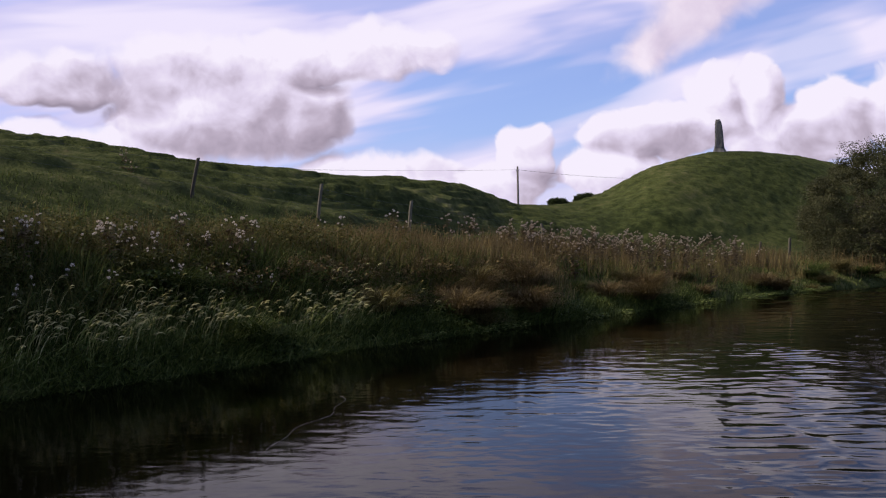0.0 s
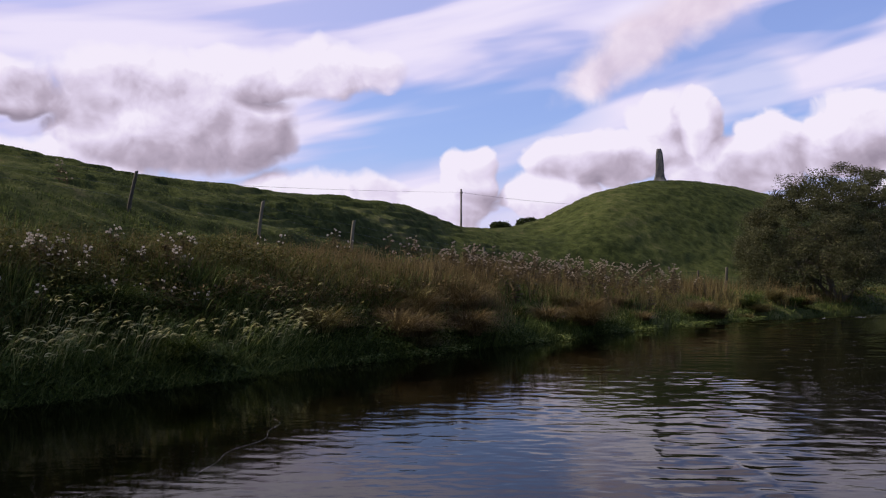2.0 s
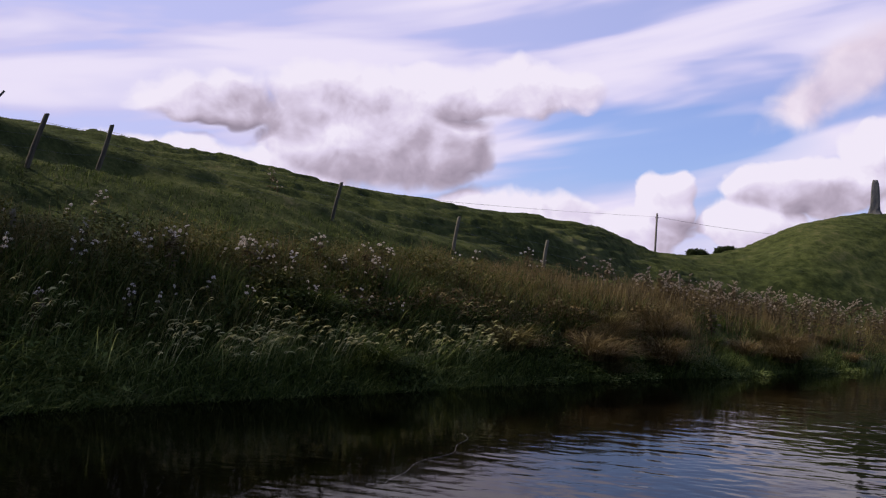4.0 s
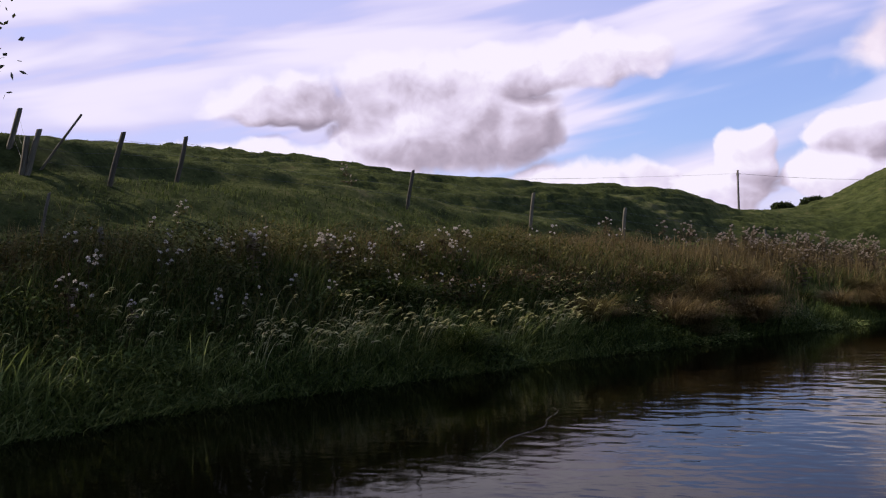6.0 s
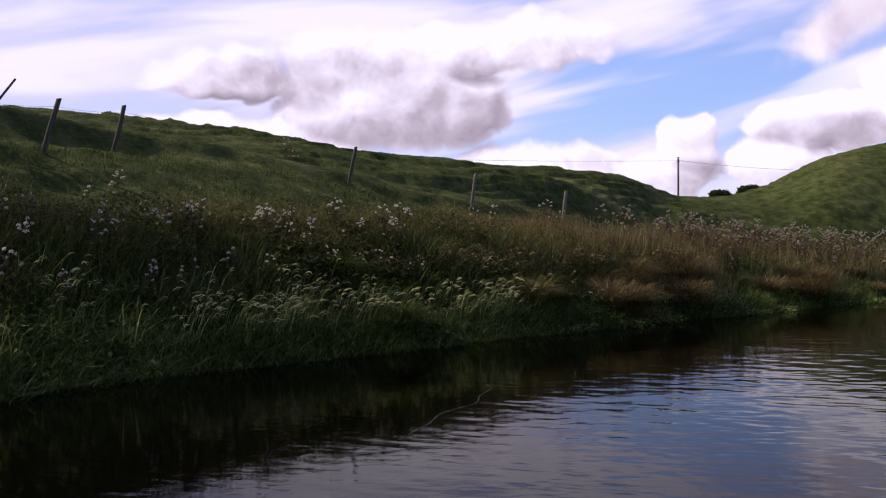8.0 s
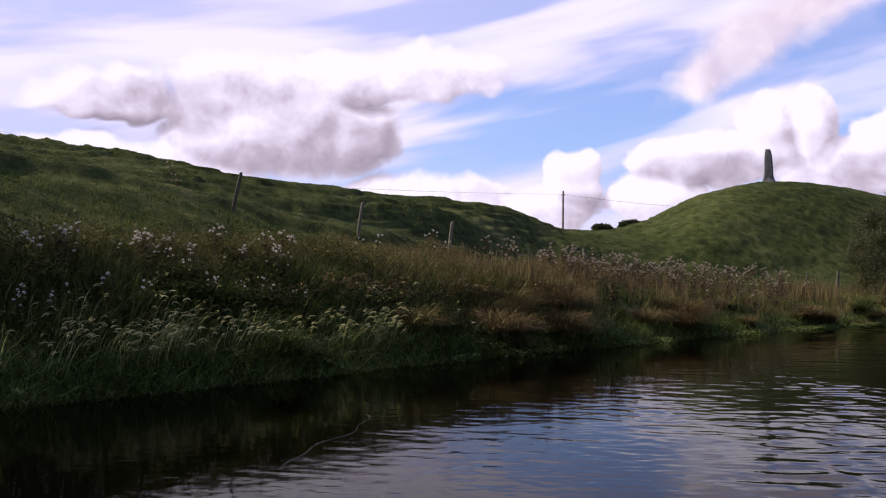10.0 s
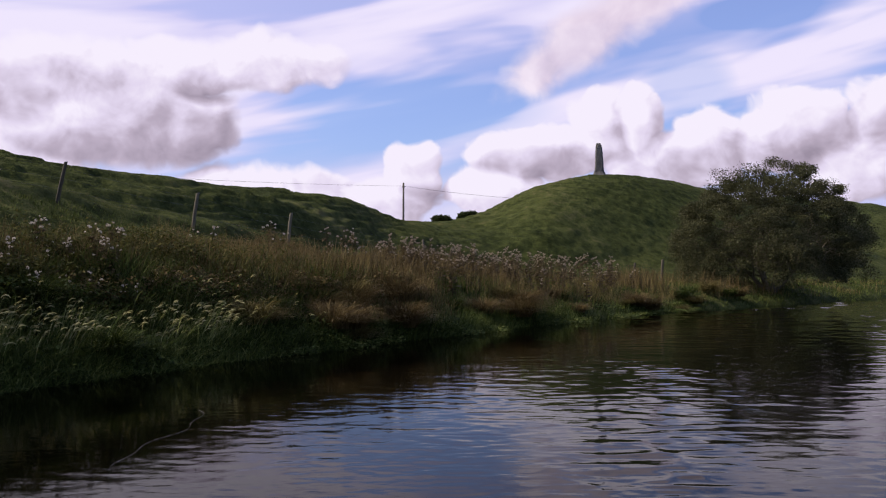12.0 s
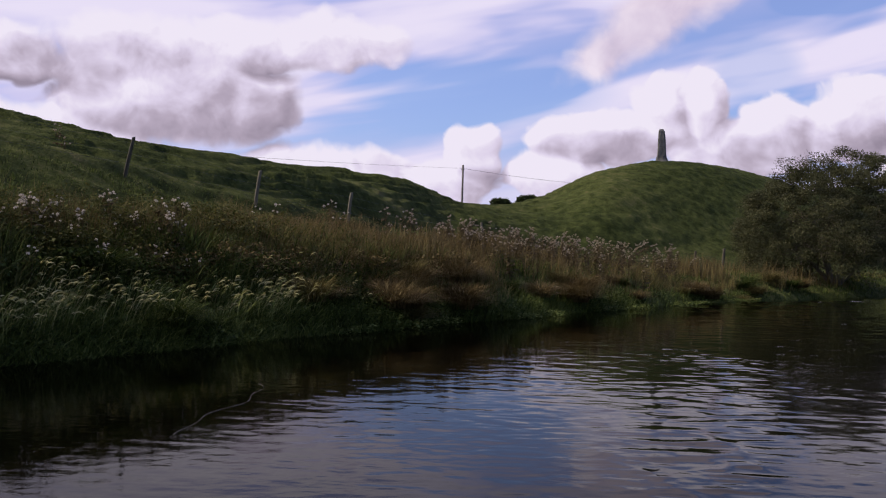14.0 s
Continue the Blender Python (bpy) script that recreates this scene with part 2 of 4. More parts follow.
def plain_material(name, colour, rough=0.5, metal=0.0):
    m, k, b = material(name, rough, 0.5)
    b.inputs["Metallic"].default_value = metal
    pos = k.node("ShaderNodeTexCoord").outputs["Object"]
    n = k.noise(pos, 25.0, 3.0)
    k.nt.links.new(k.mix(n, [c * 0.75 for c in colour], [min(1, c * 1.2) for c in colour]), b.inputs["Base Color"])
    return m


TURF = pasture_material()
WATER = water_material()
STONE = stone_material()
POST = wood_material("weathered_post", (0.035, 0.028, 0.019), (0.17, 0.145, 0.10))
POLE = wood_material("tarred_pole", (0.06, 0.05, 0.045), (0.14, 0.12, 0.10))
BARK = wood_material("bark", (0.05, 0.04, 0.03), (0.16, 0.13, 0.10))
WIRE = plain_material("dull_wire", (0.07, 0.07, 0.07), 0.5, 0.8)
FLUFF = blade_material("thistle_down", (0.30, 0.24, 0.18), (0.56, 0.48, 0.40), (0.80, 0.74, 0.66), 0.9, 0.35)
FLUFF_TAN = blade_material("withered_down", (0.19, 0.14, 0.10), (0.36, 0.285, 0.21), (0.66, 0.57, 0.47), 0.9, 0.30)
THISTLE = blade_material("thistle_green", (0.028, 0.035, 0.009), (0.080, 0.080, 0.021), (0.165, 0.138, 0.042))
STEM = blade_material("thistle_stem", (0.045, 0.033, 0.017), (0.09, 0.064, 0.033), (0.15, 0.112, 0.060))
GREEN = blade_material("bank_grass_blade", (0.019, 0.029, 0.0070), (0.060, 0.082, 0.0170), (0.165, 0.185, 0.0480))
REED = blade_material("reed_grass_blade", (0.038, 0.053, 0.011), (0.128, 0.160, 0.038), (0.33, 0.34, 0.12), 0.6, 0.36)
HEAD = blade_material("reed_grass_head", (0.20, 0.185, 0.075), (0.39, 0.355, 0.155), (0.62, 0.56, 0.29), 0.85, 0.45)
RUSH = blade_material("brown_rush_blade", (0.060, 0.042, 0.017), (0.140, 0.098, 0.040), (0.235, 0.172, 0.076))
STRAW = blade_material("straw_blade", (0.070, 0.059, 0.020), (0.155, 0.125, 0.044), (0.28, 0.228, 0.09))
SWARD = blade_material("pasture_blade", (0.030, 0.038, 0.0090), (0.066, 0.078, 0.0190), (0.145, 0.138, 0.0480))
LEAF = blade_material("willow_leaf", (0.026, 0.029, 0.011), (0.072, 0.072, 0.030), (0.138, 0.128, 0.070))
LEAF_FAR = blade_material("far_leaf", (0.020, 0.028, 0.0098), (0.035, 0.045, 0.0140), (0.06, 0.07, 0.0210))


# ---- noise on arrays ----
def lattice(ix, iy, seed):
    n = (ix * 374761393 + iy * 668265263 + seed * 974634777) & 0xFFFFFFFF
    n = ((n ^ (n >> 13)) * 1274126177) & 0xFFFFFFFF
    return ((n ^ (n >> 16)) & 0xFFFF) / 65535.0


def value_noise(x, y, seed=0):
    x, y = np.asarray(x, float), np.asarray(y, float)
    ix, iy = np.floor(x).astype(np.int64), np.floor(y).astype(np.int64)
    fx, fy = x - ix, y - iy
    fx, fy = fx * fx * fx * (fx * (fx * 6 - 15) + 10), fy * fy * fy * (fy * (fy * 6 - 15) + 10)
    a, b = lattice(ix, iy, seed), lattice(ix + 1, iy, seed)
    c, d = lattice(ix, iy + 1, seed), lattice(ix + 1, iy + 1, seed)
    return (a + (b - a) * fx) * (1 - fy) + (c + (d - c) * fx) * fy - 0.5


def fbm(x, y, octaves=3, seed=0, gain=0.5):
    total, amp, f = 0.0, 1.0, 1.0
    for o in range(octaves):
        ca, sa = math.cos(0.6 * o + 0.3), math.sin(0.6 * o + 0.3)
        total = total + amp * value_noise((x * ca - y * sa) * f + 17.3 * o, (x * sa + y * ca) * f - 9.1 * o, seed + o)
        amp, f = amp * gain, f * 2.03
    return total


def ease(v, lo, hi):
    t = np.clip((np.asarray(v, float) - lo) / (hi - lo), 0, 1)
    return t * t * (3 - 2 * t)


# ---- lie of the land ----
BANK_Y = np.array([-60.0, -20.0, 0.0, 10.0, 19.0, 26.0, 34.0, 43.0, 53.0, 68.0, 110.0, 300.0])
BANK_X = np.array([-26.0, -16.0, -11.0, -7.3, -2.2, 2.8, 8.0, 15.2, 25.2, 40.0, 90.0, 360.0])


def curve(v, xs, ys, soft):
    """Piecewise line, rounded over the length soft."""
    v = np.asarray(v, float)
    return sum(np.interp(v + o * soft, xs, ys) for o in (-1.0, -0.6, -0.2, 0.2, 0.6, 1.0)) / 6


def inland(x, y):
    """Distance from the far bank's water edge, growing up the slope; negative over the river."""
    x, y = np.asarray(x, float), np.asarray(y, float)
    slope = (curve(y + 1, BANK_Y, BANK_X, 4.0) - curve(y - 1, BANK_Y, BANK_X, 4.0)) / 2
    edge = curve(y, BANK_Y, BANK_X, 4.0) + 0.5 * fbm(y * 0.35, y * 0 + 3.0, 3, 5)
    return (edge - x) / np.sqrt(1 + slope * slope)


LIP_BEARING = np.array([-75.0, -60.0, -44.0, -36.0, -28.0, -20.0, -12.0, -4.0, 4.0, 12.0, 20.0, 24.0, 40.0])
LIP_DIST = np.array([400.0, 90.0, 24.0, 24.4, 26.3, 28.4, 32.0, 37.6, 47.2, 58.0, 77.0, 91.0, 400.0])
EYE_Z = 1.7


def draw(b):
    """How much nearer: the hill more strongly than the mound."""
    return np.interp(b, [-4.0, 10.0], [1.2, 0.65])


def ground(x, y, rough=True):
    """Height of the land. Past the lip of the terrace the hill stands steeper and nearer than the slope of far_land alone."""
    x, y = np.asarray(x, float), np.asarray(y, float)
    d = np.hypot(x, y) + 1e-6
    b = np.degrees(np.arctan2(x, y))
    over = np.maximum(d - np.interp(b, LIP_BEARING, LIP_DIST), 0)
    k = 1 + draw(b) * (over * over / (over + 1.2)) / d
    z = EYE_Z + (far_land(x * k, y * k, rough) - EYE_Z) / k
    # risers of the terraces: below the fence, behind the hollow, and higher on the hill
    u = inland(x, y)
    wander = 1.6 * fbm(x / 9.0, y / 9.0, 2, 54)
    for at, rise, reach, y0, y1 in ((7.6, 0.75, 0.6, 30, 42), (10.4, 0.80, 0.6, 34, 46), (15.2, 1.05, 1.0, 38, 46), (20.5, 0.7, 1.0, 26, 36)):
        v = u - at - wander - 0.05 * at * fbm(x / 3.0, y / 3.0, 2, 55)
        z = z + rise * (ease(v, -reach, reach) - np.clip(v / 6.4 + 0.5, 0, 1)) * (1 - ease(y, y0, y1)) * (0.75 + 0.9 * fbm(x / 7.0, y / 7.0, 2, 56))
    if rough:
        # narrow sheep tracks along the contours
        t = z / 0.42 + 1.5 * fbm(x / 5.0, y / 5.0, 3, 57) + 0.02 * x
        t = t - np.floor(t)
        z = z + 0.30 * np.clip(0.62 + 1.3 * fbm(x / 3.0, y / 3.0, 2, 58), 0, 1) * (ease(t, 0.0, 0.36) - t) * (1 - 0.4 * ease(b, 6, 11)) * ease(over, 0.3, 3.0) * (1 - ease(over, 40, 60))
    return z


def drawn_in(b, dist):
    """The distance at which a thing of the hill stands."""
    lip = float(np.interp(b, LIP_BEARING, LIP_DIST))
    return dist if dist <= lip else float((dist + draw(b) * (lip + 0.8)) / (1 + draw(b)))


def far_land(x, y, rough=True):
    x, y = np.asarray(x, float), np.asarray(y, float)
    u = inland(x, y)
    # the slope above the water: bank, bench, fence lip, hollow, hillside, crest
    lip = curve(y, [10, 23, 30, 36, 40, 52, 75], [4.9, 4.75, 4.0, 3.45, 2.95, 2.2, 2.0], 3.0)
    bench = 0.54 * lip
    steep = curve(y, [10, 26, 34, 45], [1.0, 1.0, 0.75, 0.6], 2.0)
    scarp = 0.25 * ease(y, 23, 34) * (1 - ease(y, 42, 58))
    crest = curve(y, [0, 40, 55, 70, 88, 100, 112, 135], [8.45, 10.85, 11.5, 10.35, 9.9, 8.95, 7.7, 7.25], 4.0)
    keys = [-1.2, -0.15, 0.4, 1.0, 2.2, 3.5, 6.5, 10.4, 12.2, 14.8, 18.4, 32.0, 48.0, 70.0, 160.0]
    zs = [-0.7, -0.15, 0.28, 0.50, 1.5 * steep, 1.8 * steep, bench, lip - 0.25, lip + 0.05, lip - 0.05, lip + scarp + 0.06 * (crest - lip), lip + 0.58 * (crest - lip), crest, crest - 0.6, crest - 5.0]
    z = np.zeros_like(u) + zs[0]
    for i in range(len(keys) - 1):
        a, b = keys[i], keys[i + 1]
        t = np.clip((u - a) / (b - a), 0, 1)
        z = np.where(u > a, zs[i] + (zs[i + 1] - zs[i]) * (0.5 * t + 0.5 * t * t * (3 - 2 * t)), z)
    # hollow behind the lip, on the way to the mound
    z = z - 0.55 * np.exp(-((u - 14.6) / 1.7) ** 2) * ease(y, 18, 26) * (1 - ease(y, 40, 50))
    z = z + 0.22 * np.exp(-((u - 12.0) / 0.8) ** 2) * (1 - ease(y, 44, 56))
    z = z - 0.30 * np.exp(-((u - 8.9) / 0.9) ** 2) * (1 - ease(y, 34, 44))
    # saddle between the hill and the mound, and a long rise behind the willow
    across, along = x * 0.9957 - y * 0.0924, x * 0.0924 + y * 0.9957
    z = z - 1.7 * ease(across, -9.5, -2.5) * (1 - ease(across, 4.5, 12.0)) * ease(along, 50, 80)
    z = z + 8.0 * np.exp(-(((x - 80) / 34.0) ** 2 + ((y - 150) / 30.0) ** 2))
    # the mound, steep towards the saddle and drawn out on its far flank
    l = (x - 31.0) * 0.966 - (y - 116.0) * 0.259
    d = (x - 31.0) * 0.259 + (y - 116.0) * 0.966
    r = np.sqrt((l / np.where(l < 0, 21.3, 40.0)) ** 2 + (d / np.where(d < 0, 46.0, 60.0)) ** 2)
    m = np.where(r < 1, 0.5 + 0.5 * np.cos(math.pi * np.clip(r, 0, 1)), 0)
    m = m + 0.10 * m * m * (1 - m)
    z = z + m * np.maximum(13.4 - z, 0)
    # near bank, on which the camera stands
    width = 9.4 + 9.0 * ease(y, -1.0, 9.0) + 10 * ease(y, 60, 120)
    n = -u - width
    z = np.where(n > -1.2, np.maximum(z, -0.7 + 0.85 * ease(n, -1.2, 0.5) + 0.5 * ease(n, 1.0, 12.0)), z)
    far = np.hypot(x, y)
    z = z + ease(far, 250, 900) * 6 * fbm(x / 300, y / 300, 2, 40)
    if rough:
        dry = ease(u, 0.4, 3.0) + ease(n, 0.4, 3)
        field = ease(u, 9.0, 14.0)
        z = z + dry * (0.16 * fbm(x / 2.6, y / 2.6, 2, 21) + 0.10 * fbm(x / 0.8, y / 0.8, 2, 23))
        z = z + field * (0.6 * fbm(x / 13.0, y / 13.0, 2, 31) + (0.16 - 0.06 * ease(u, 24, 34)) * fbm(u / 2.4, y / 10.0, 3, 33) + 0.12 * fbm(x / 1.1, y / 1.1, 2, 35)) * (1 - 0.35 * m) + m * 0.12 * fbm(l / 3.0, d / 1.5, 3, 37)
    return z


def at_ground(x, y):
    return float(ground(np.array([x]), np.array([y]))[0])


# ---- mesh helpers ----
def mesh_object(name, verts, faces, mat, parent=None, smooth=True, label=""):
    """faces: an array of triangles or quads (n x 3 or n x 4), or a list of such arrays."""
    me = bpy.data.meshes.new(name)
    groups = faces if isinstance(faces, list) else [faces]
    groups = [np.asarray(g, np.int32) for g in groups if len(g)]
    verts = np.asarray(verts, np.float32)
    me.vertices.add(len(verts))
    me.vertices.foreach_set("co", verts.ravel())
    loops = np.concatenate([g.ravel() for g in groups])
    starts, at = [], 0
    for g in groups:
        starts.append(at + np.arange(len(g)) * g.shape[1])
        at += g.size
    starts = np.concatenate(starts)
    me.loops.add(len(loops))
    me.loops.foreach_set("vertex_index", loops)
    me.polygons.add(len(starts))
    me.polygons.foreach_set("loop_start", starts.astype(np.int32))
    me.update(calc_edges=True)
    me.validate()
    me.polygons.foreach_set("use_smooth", np.full(len(me.polygons), smooth))
    me.materials.append(mat)
    ob = new(name, me)
    if parent:
        ob.parent = parent
    if label:
        ob["label"] = label
    return ob


def part(name, bm, mat, parent, label=""):
    me = bpy.data.meshes.new(name)
    bm.to_mesh(me)
    bm.free()
    me.materials.append(mat)
    me.polygons.foreach_set("use_smooth", np.full(len(me.polygons), True))
    ob = new(name, me)
    ob.parent = parent
    if label:
        ob["label"] = label
    return ob


def shared(name, source, parent, m):
    """One more part on the mesh of another."""
    ob = new(name, source.data)
    ob.parent = parent
    ob.matrix_basis = m
    return ob


def tube_arrays(points, radii, sides=6):
    """Vertices and quads of a tube along points, closed at its ends by its taper."""
    pts = [Vector(p) for p in points]
    verts, quads = [], []
    ref = Vector((0.31, 0.17, 0.93)).normalized()
    for i, p in enumerate(pts):
        t = (pts[min(i + 1, len(pts) - 1)] - pts[max(i - 1, 0)]).normalized()
        side = t.cross(ref)
        if side.length < 0.1:
            side = t.cross(Vector((1, 0, 0)))
        side.normalize()
        up = side.cross(t)
        for s in range(sides):
            a = 2 * math.pi * s / sides
            verts.append(p + (side * math.cos(a) + up * math.sin(a)) * radii[i])
    for i in range(len(pts) - 1):
        for s in range(sides):
            n = (s + 1) % sides
            quads.append((i * sides + s, i * sides + n, (i + 1) * sides + n, (i + 1) * sides + s))
    return np.array([v[:] for v in verts]), np.array(quads)


def joined(pieces):
    """Several (verts, faces) of one face size as one."""
    vs, fs, at = [], [], 0
    for v, f in pieces:
        vs.append(v)
        fs.append(np.asarray(f) + at)
        at += len(v)
    return np.concatenate(vs), np.concatenate(fs)


def bearings(lo, hi, fine, coarse):
    """Bearings round the whole circle, fine between lo and hi."""
    a = np.arange(lo, hi, fine)
    return np.radians(np.concatenate([a, np.arange(hi, lo + 360, coarse)]))


def polar_sheet(az, r):
    x = r[:, None] * np.sin(az)[None, :]
    y = r[:, None] * np.cos(az)[None, :]
    n, m = len(r), len(az)
    i = np.arange(n - 1)[:, None] * m
    j = np.arange(m)[None, :]
    k = (j + 1) % m
    quads = np.stack([i + j, i + k, i + m + k, i + m + j], -1).reshape(-1, 4)
    return x.ravel(), y.ravel(), quads


# ---- ground and river ----
def build_ground():
    az = bearings(-44.0, 36.0, 0.14, 3.0)
    r = np.concatenate([[0.02], np.geomspace(0.6, 9.0, 24), np.geomspace(9.15, 150.0, 560), np.geomspace(154, 4200, 44)])
    x, y, quads = polar_sheet(az, r)
    z = ground(x, y)
    ob = mesh_object("ground", np.stack([x, y, z], 1), quads, TURF)
    tagged(ob, "tussocky green pasture rising in terraces from the river to a hill and a steep mound", "ground", kind="structure")


def build_river():
    az = bearings(-46.0, 40.0, 0.2, 3.0)
    r = np.concatenate([[0.3, 1.2, 2.2], np.geomspace(3.0, 130.0, 860)])
    x, y, quads = polar_sheet(az, r)
    u = inland(x, y)
    calm = 0.26 + 0.65 * ease(-u - 0.12 * y, -0.5, 6.0) * (0.5 + 0.9 * np.clip(fbm(x / 5.0, y / 7.0, 2, 60) + 0.35, 0, 1))
    riffle = ease(y, 28, 42)
    calm = calm * (0.34 + 0.66 * ease(np.degrees(np.arctan2(x, y)), -14, 4))
    z = calm * (0.0045 * fbm(x / 1.3, y / 0.9, 2, 61) + 0.0040 * fbm(x / 0.36, y / 0.24, 2, 63) + 0.0019 * fbm(x / 0.15, y / 0.11, 1, 65))
    ridge = lambda a, b, seed: 0.5 - np.abs(2 * value_noise(a, b, seed))
    bear = np.degrees(np.arctan2(x, y))
    chop = (1 - 0.65 * (1 - ease(y, 9, 15)) * (1 - ease(bear, 11, 16))) * ease(-u, 2.0, 7.0) * (0.22 + 0.88 * np.clip(fbm(x / 3.0, y / 4.0, 2, 68) * 3 + 0.35, 0, 1)) * (0.20 + 0.50 * ease(bear, -10, 8) + 1.0 * ease(bear, 13, 20) * (1 - ease(y, 9, 22)))
    z = z + chop * (0.006 * ridge(x / 0.7 + y / 3.0, y / 0.36 - x / 2.5, 69) + 0.0032 * ridge(x / 0.30, y / 0.18 + x / 1.5, 70))
    z = z + riffle * (0.05 * fbm(x / 0.9, y / 0.7, 3, 67)) * ease(-u, 0.1, 1.0) * (0.30 + 0.70 * (1 - ease(-u, 2.0, 5.0)))
    z = z + (0.007 + 0.009 * ease(bear, 17, 21)) * ease(y, 14, 30) * ease(bear, 2, 12) * ease(-u, 0.6, 4.0) * fbm(x / 0.55, y / 0.38, 3, 76)
    z = z + (0.4 + 0.6 * ease(bear, -14, -1)) * ease(-u, 1.5, 5.0) * (0.35 + 0.65 * np.clip(fbm(x / 1.6, y / 2.4, 2, 78) * 2.4 + 0.4, 0, 1)) * (0.0030 * ridge(x / 0.34, y / 0.22 + x / 1.1, 79) + 0.0016 * ridge(x / 0.17 - y / 0.9, y / 0.12, 80))
    # cat's paws: short crests in patches, few under the bank and many in mid-stream
    gust = (0.3 + 0.7 * ease(y, 8, 14)) * np.clip(fbm(x / 2.2, y / 3.6, 3, 72) * 3.2 - 0.25, 0, 1) * ease(-u, 0.8, 4.5) * (0.10 + 0.90 * ease(bear, -12, 2))
    z = z + gust * (0.0075 * ridge(x / 0.42 + 0.6 * fbm(x, y, 2, 74), y / 0.30, 73) + 0.003 * ridge(x / 0.2, y / 0.15, 75))
    keep = ground(x, y, False) < 0.3
    quads = quads[keep[quads].any(1)]
    used = np.unique(quads)
    back = np.zeros(len(x), np.int64)
    back[used] = np.arange(len(used))
    ob = mesh_object("water", np.stack([x, y, z], 1)[used], back[quads], WATER)
    tagged(ob, "dark rippled river water mirroring the clouds and the bank", "river", kind="structure")


build_ground()
build_river()

# ---- grasses ----
rng = np.random.default_rng(7)


def blades(pos, height, width, lean, turn, levels=3, bend=1.0):
    """Tapered bent blades as arrays: base places, heights, widths, how far the tip leans and towards where."""
    n = len(pos)
    dirx, diry = np.cos(turn), np.sin(turn)
    px, py = -diry, dirx
    face = rng.uniform(-1.2, 1.2, n)
    wx, wy = px * np.cos(face) - py * np.sin(face), px * np.sin(face) + py * np.cos(face)
    vs = []
    for i in range(levels):
        t = i / levels
        w = width * (1 - 0.55 * t) / 2
        out = lean * t ** (1 + bend)
        up = height * (t - 0.25 * bend * np.clip(lean / np.maximum(height, 1e-3), 0, 1.5) * t ** 3)
        for s in (-1, 1):
            vs.append(np.stack([pos[:, 0] + dirx * out + s * w * wx, pos[:, 1] + diry * out + s * w * wy, pos[:, 2] + up], 1))
    up = height * (1 - 0.25 * bend * np.clip(lean / np.maximum(height, 1e-3), 0, 1.5))
    tip = np.stack([pos[:, 0] + dirx * lean, pos[:, 1] + diry * lean, pos[:, 2] + up], 1)
    vs.append(tip)
    k = 2 * levels + 1
    verts = np.stack(vs, 1).reshape(-1, 3)
    base = np.arange(n)[:, None] * k
    tris = []
    for i in range(levels - 1):
        a = 2 * i
        tris += [(a, a + 1, a + 3), (a, a + 3, a + 2)]
    a = 2 * (levels - 1)
    tris.append((a, a + 1, a + 2))
    faces = (base[:, :, None] + np.array(tris)[None]).reshape(-1, 3)
    return verts, faces, tip


def scatter(n, y0, y1, u0, u1, keep=None):
    """Random places on the far bank between two distances from the water edge."""
    y = rng.uniform(y0, y1, n)
    u = rng.uniform(u0, u1, n)
    slope = (curve(y + 1, BANK_Y, BANK_X, 4.0) - curve(y - 1, BANK_Y, BANK_X, 4.0)) / 2
    edge = curve(y, BANK_Y, BANK_X, 4.0) + 0.5 * fbm(y * 0.35, y * 0 + 3.0, 3, 5)
    x = edge - u * np.sqrt(1 + slope * slope)
    if keep is not None:
        ok = rng.random(n) < keep(x, y, u)
        x, y, u = x[ok], y[ok], u[ok]
    return np.stack([x, y, ground(x, y) - 0.03], 1), u


def bearing_of(p):
    return np.degrees(np.arctan2(p[:, 0], p[:, 1]))


def clump(x, y, size, seed):
    """0 to 1, high in drifts."""
    return np.clip(fbm(x / size, y / size, 2, seed) * 1.6 + 0.5, 0, 1)


def stuff(name, batches, mat, label):
    v, f = joined([(b[0], b[1]) for b in batches])
    tagged(mesh_object(name, v, f, mat), label, "grass", kind="stuff")


WIND = 0.15  # the way in which the grass leans, radians from +x


def grass_batch(n, y0, y1, u0, u1, h0, h1, w, lean=0.5, keep=None, levels=3, spread=1.7):
    p, u = scatter(n, y0, y1, u0, u1, keep)
    m = len(p)
    h = rng.uniform(h0, h1, m) * (0.75 + 0.5 * clump(p[:, 0], p[:, 1], 1.1, 71))
    turn = WIND + rng.normal(0, spread, m)
    return blades(p, h, rng.uniform(0.6, 1.4, m) * w, h * rng.uniform(0.2, 1.0, m) * lean * 1.6, turn, levels)


def herb_batch(n, y0, y1, u0, u1, h0, h1, leaf, keep):
    """Single pointed leaves held out at all heights, as nettles and docks carry them."""
    p, u = scatter(n, y0, y1, u0, u1, keep)
    m = len(p)
    p[:, 2] += rng.uniform(h0, h1, m) * (0.6 + 0.6 * clump(p[:, 0], p[:, 1], 0.9, 88))
    ln = leaf * rng.uniform(0.6, 1.5, m)
    return blades(p, -ln * rng.uniform(-0.3, 0.8, m), ln * 0.42, ln, rng.uniform(0, 6.3, m), 2)


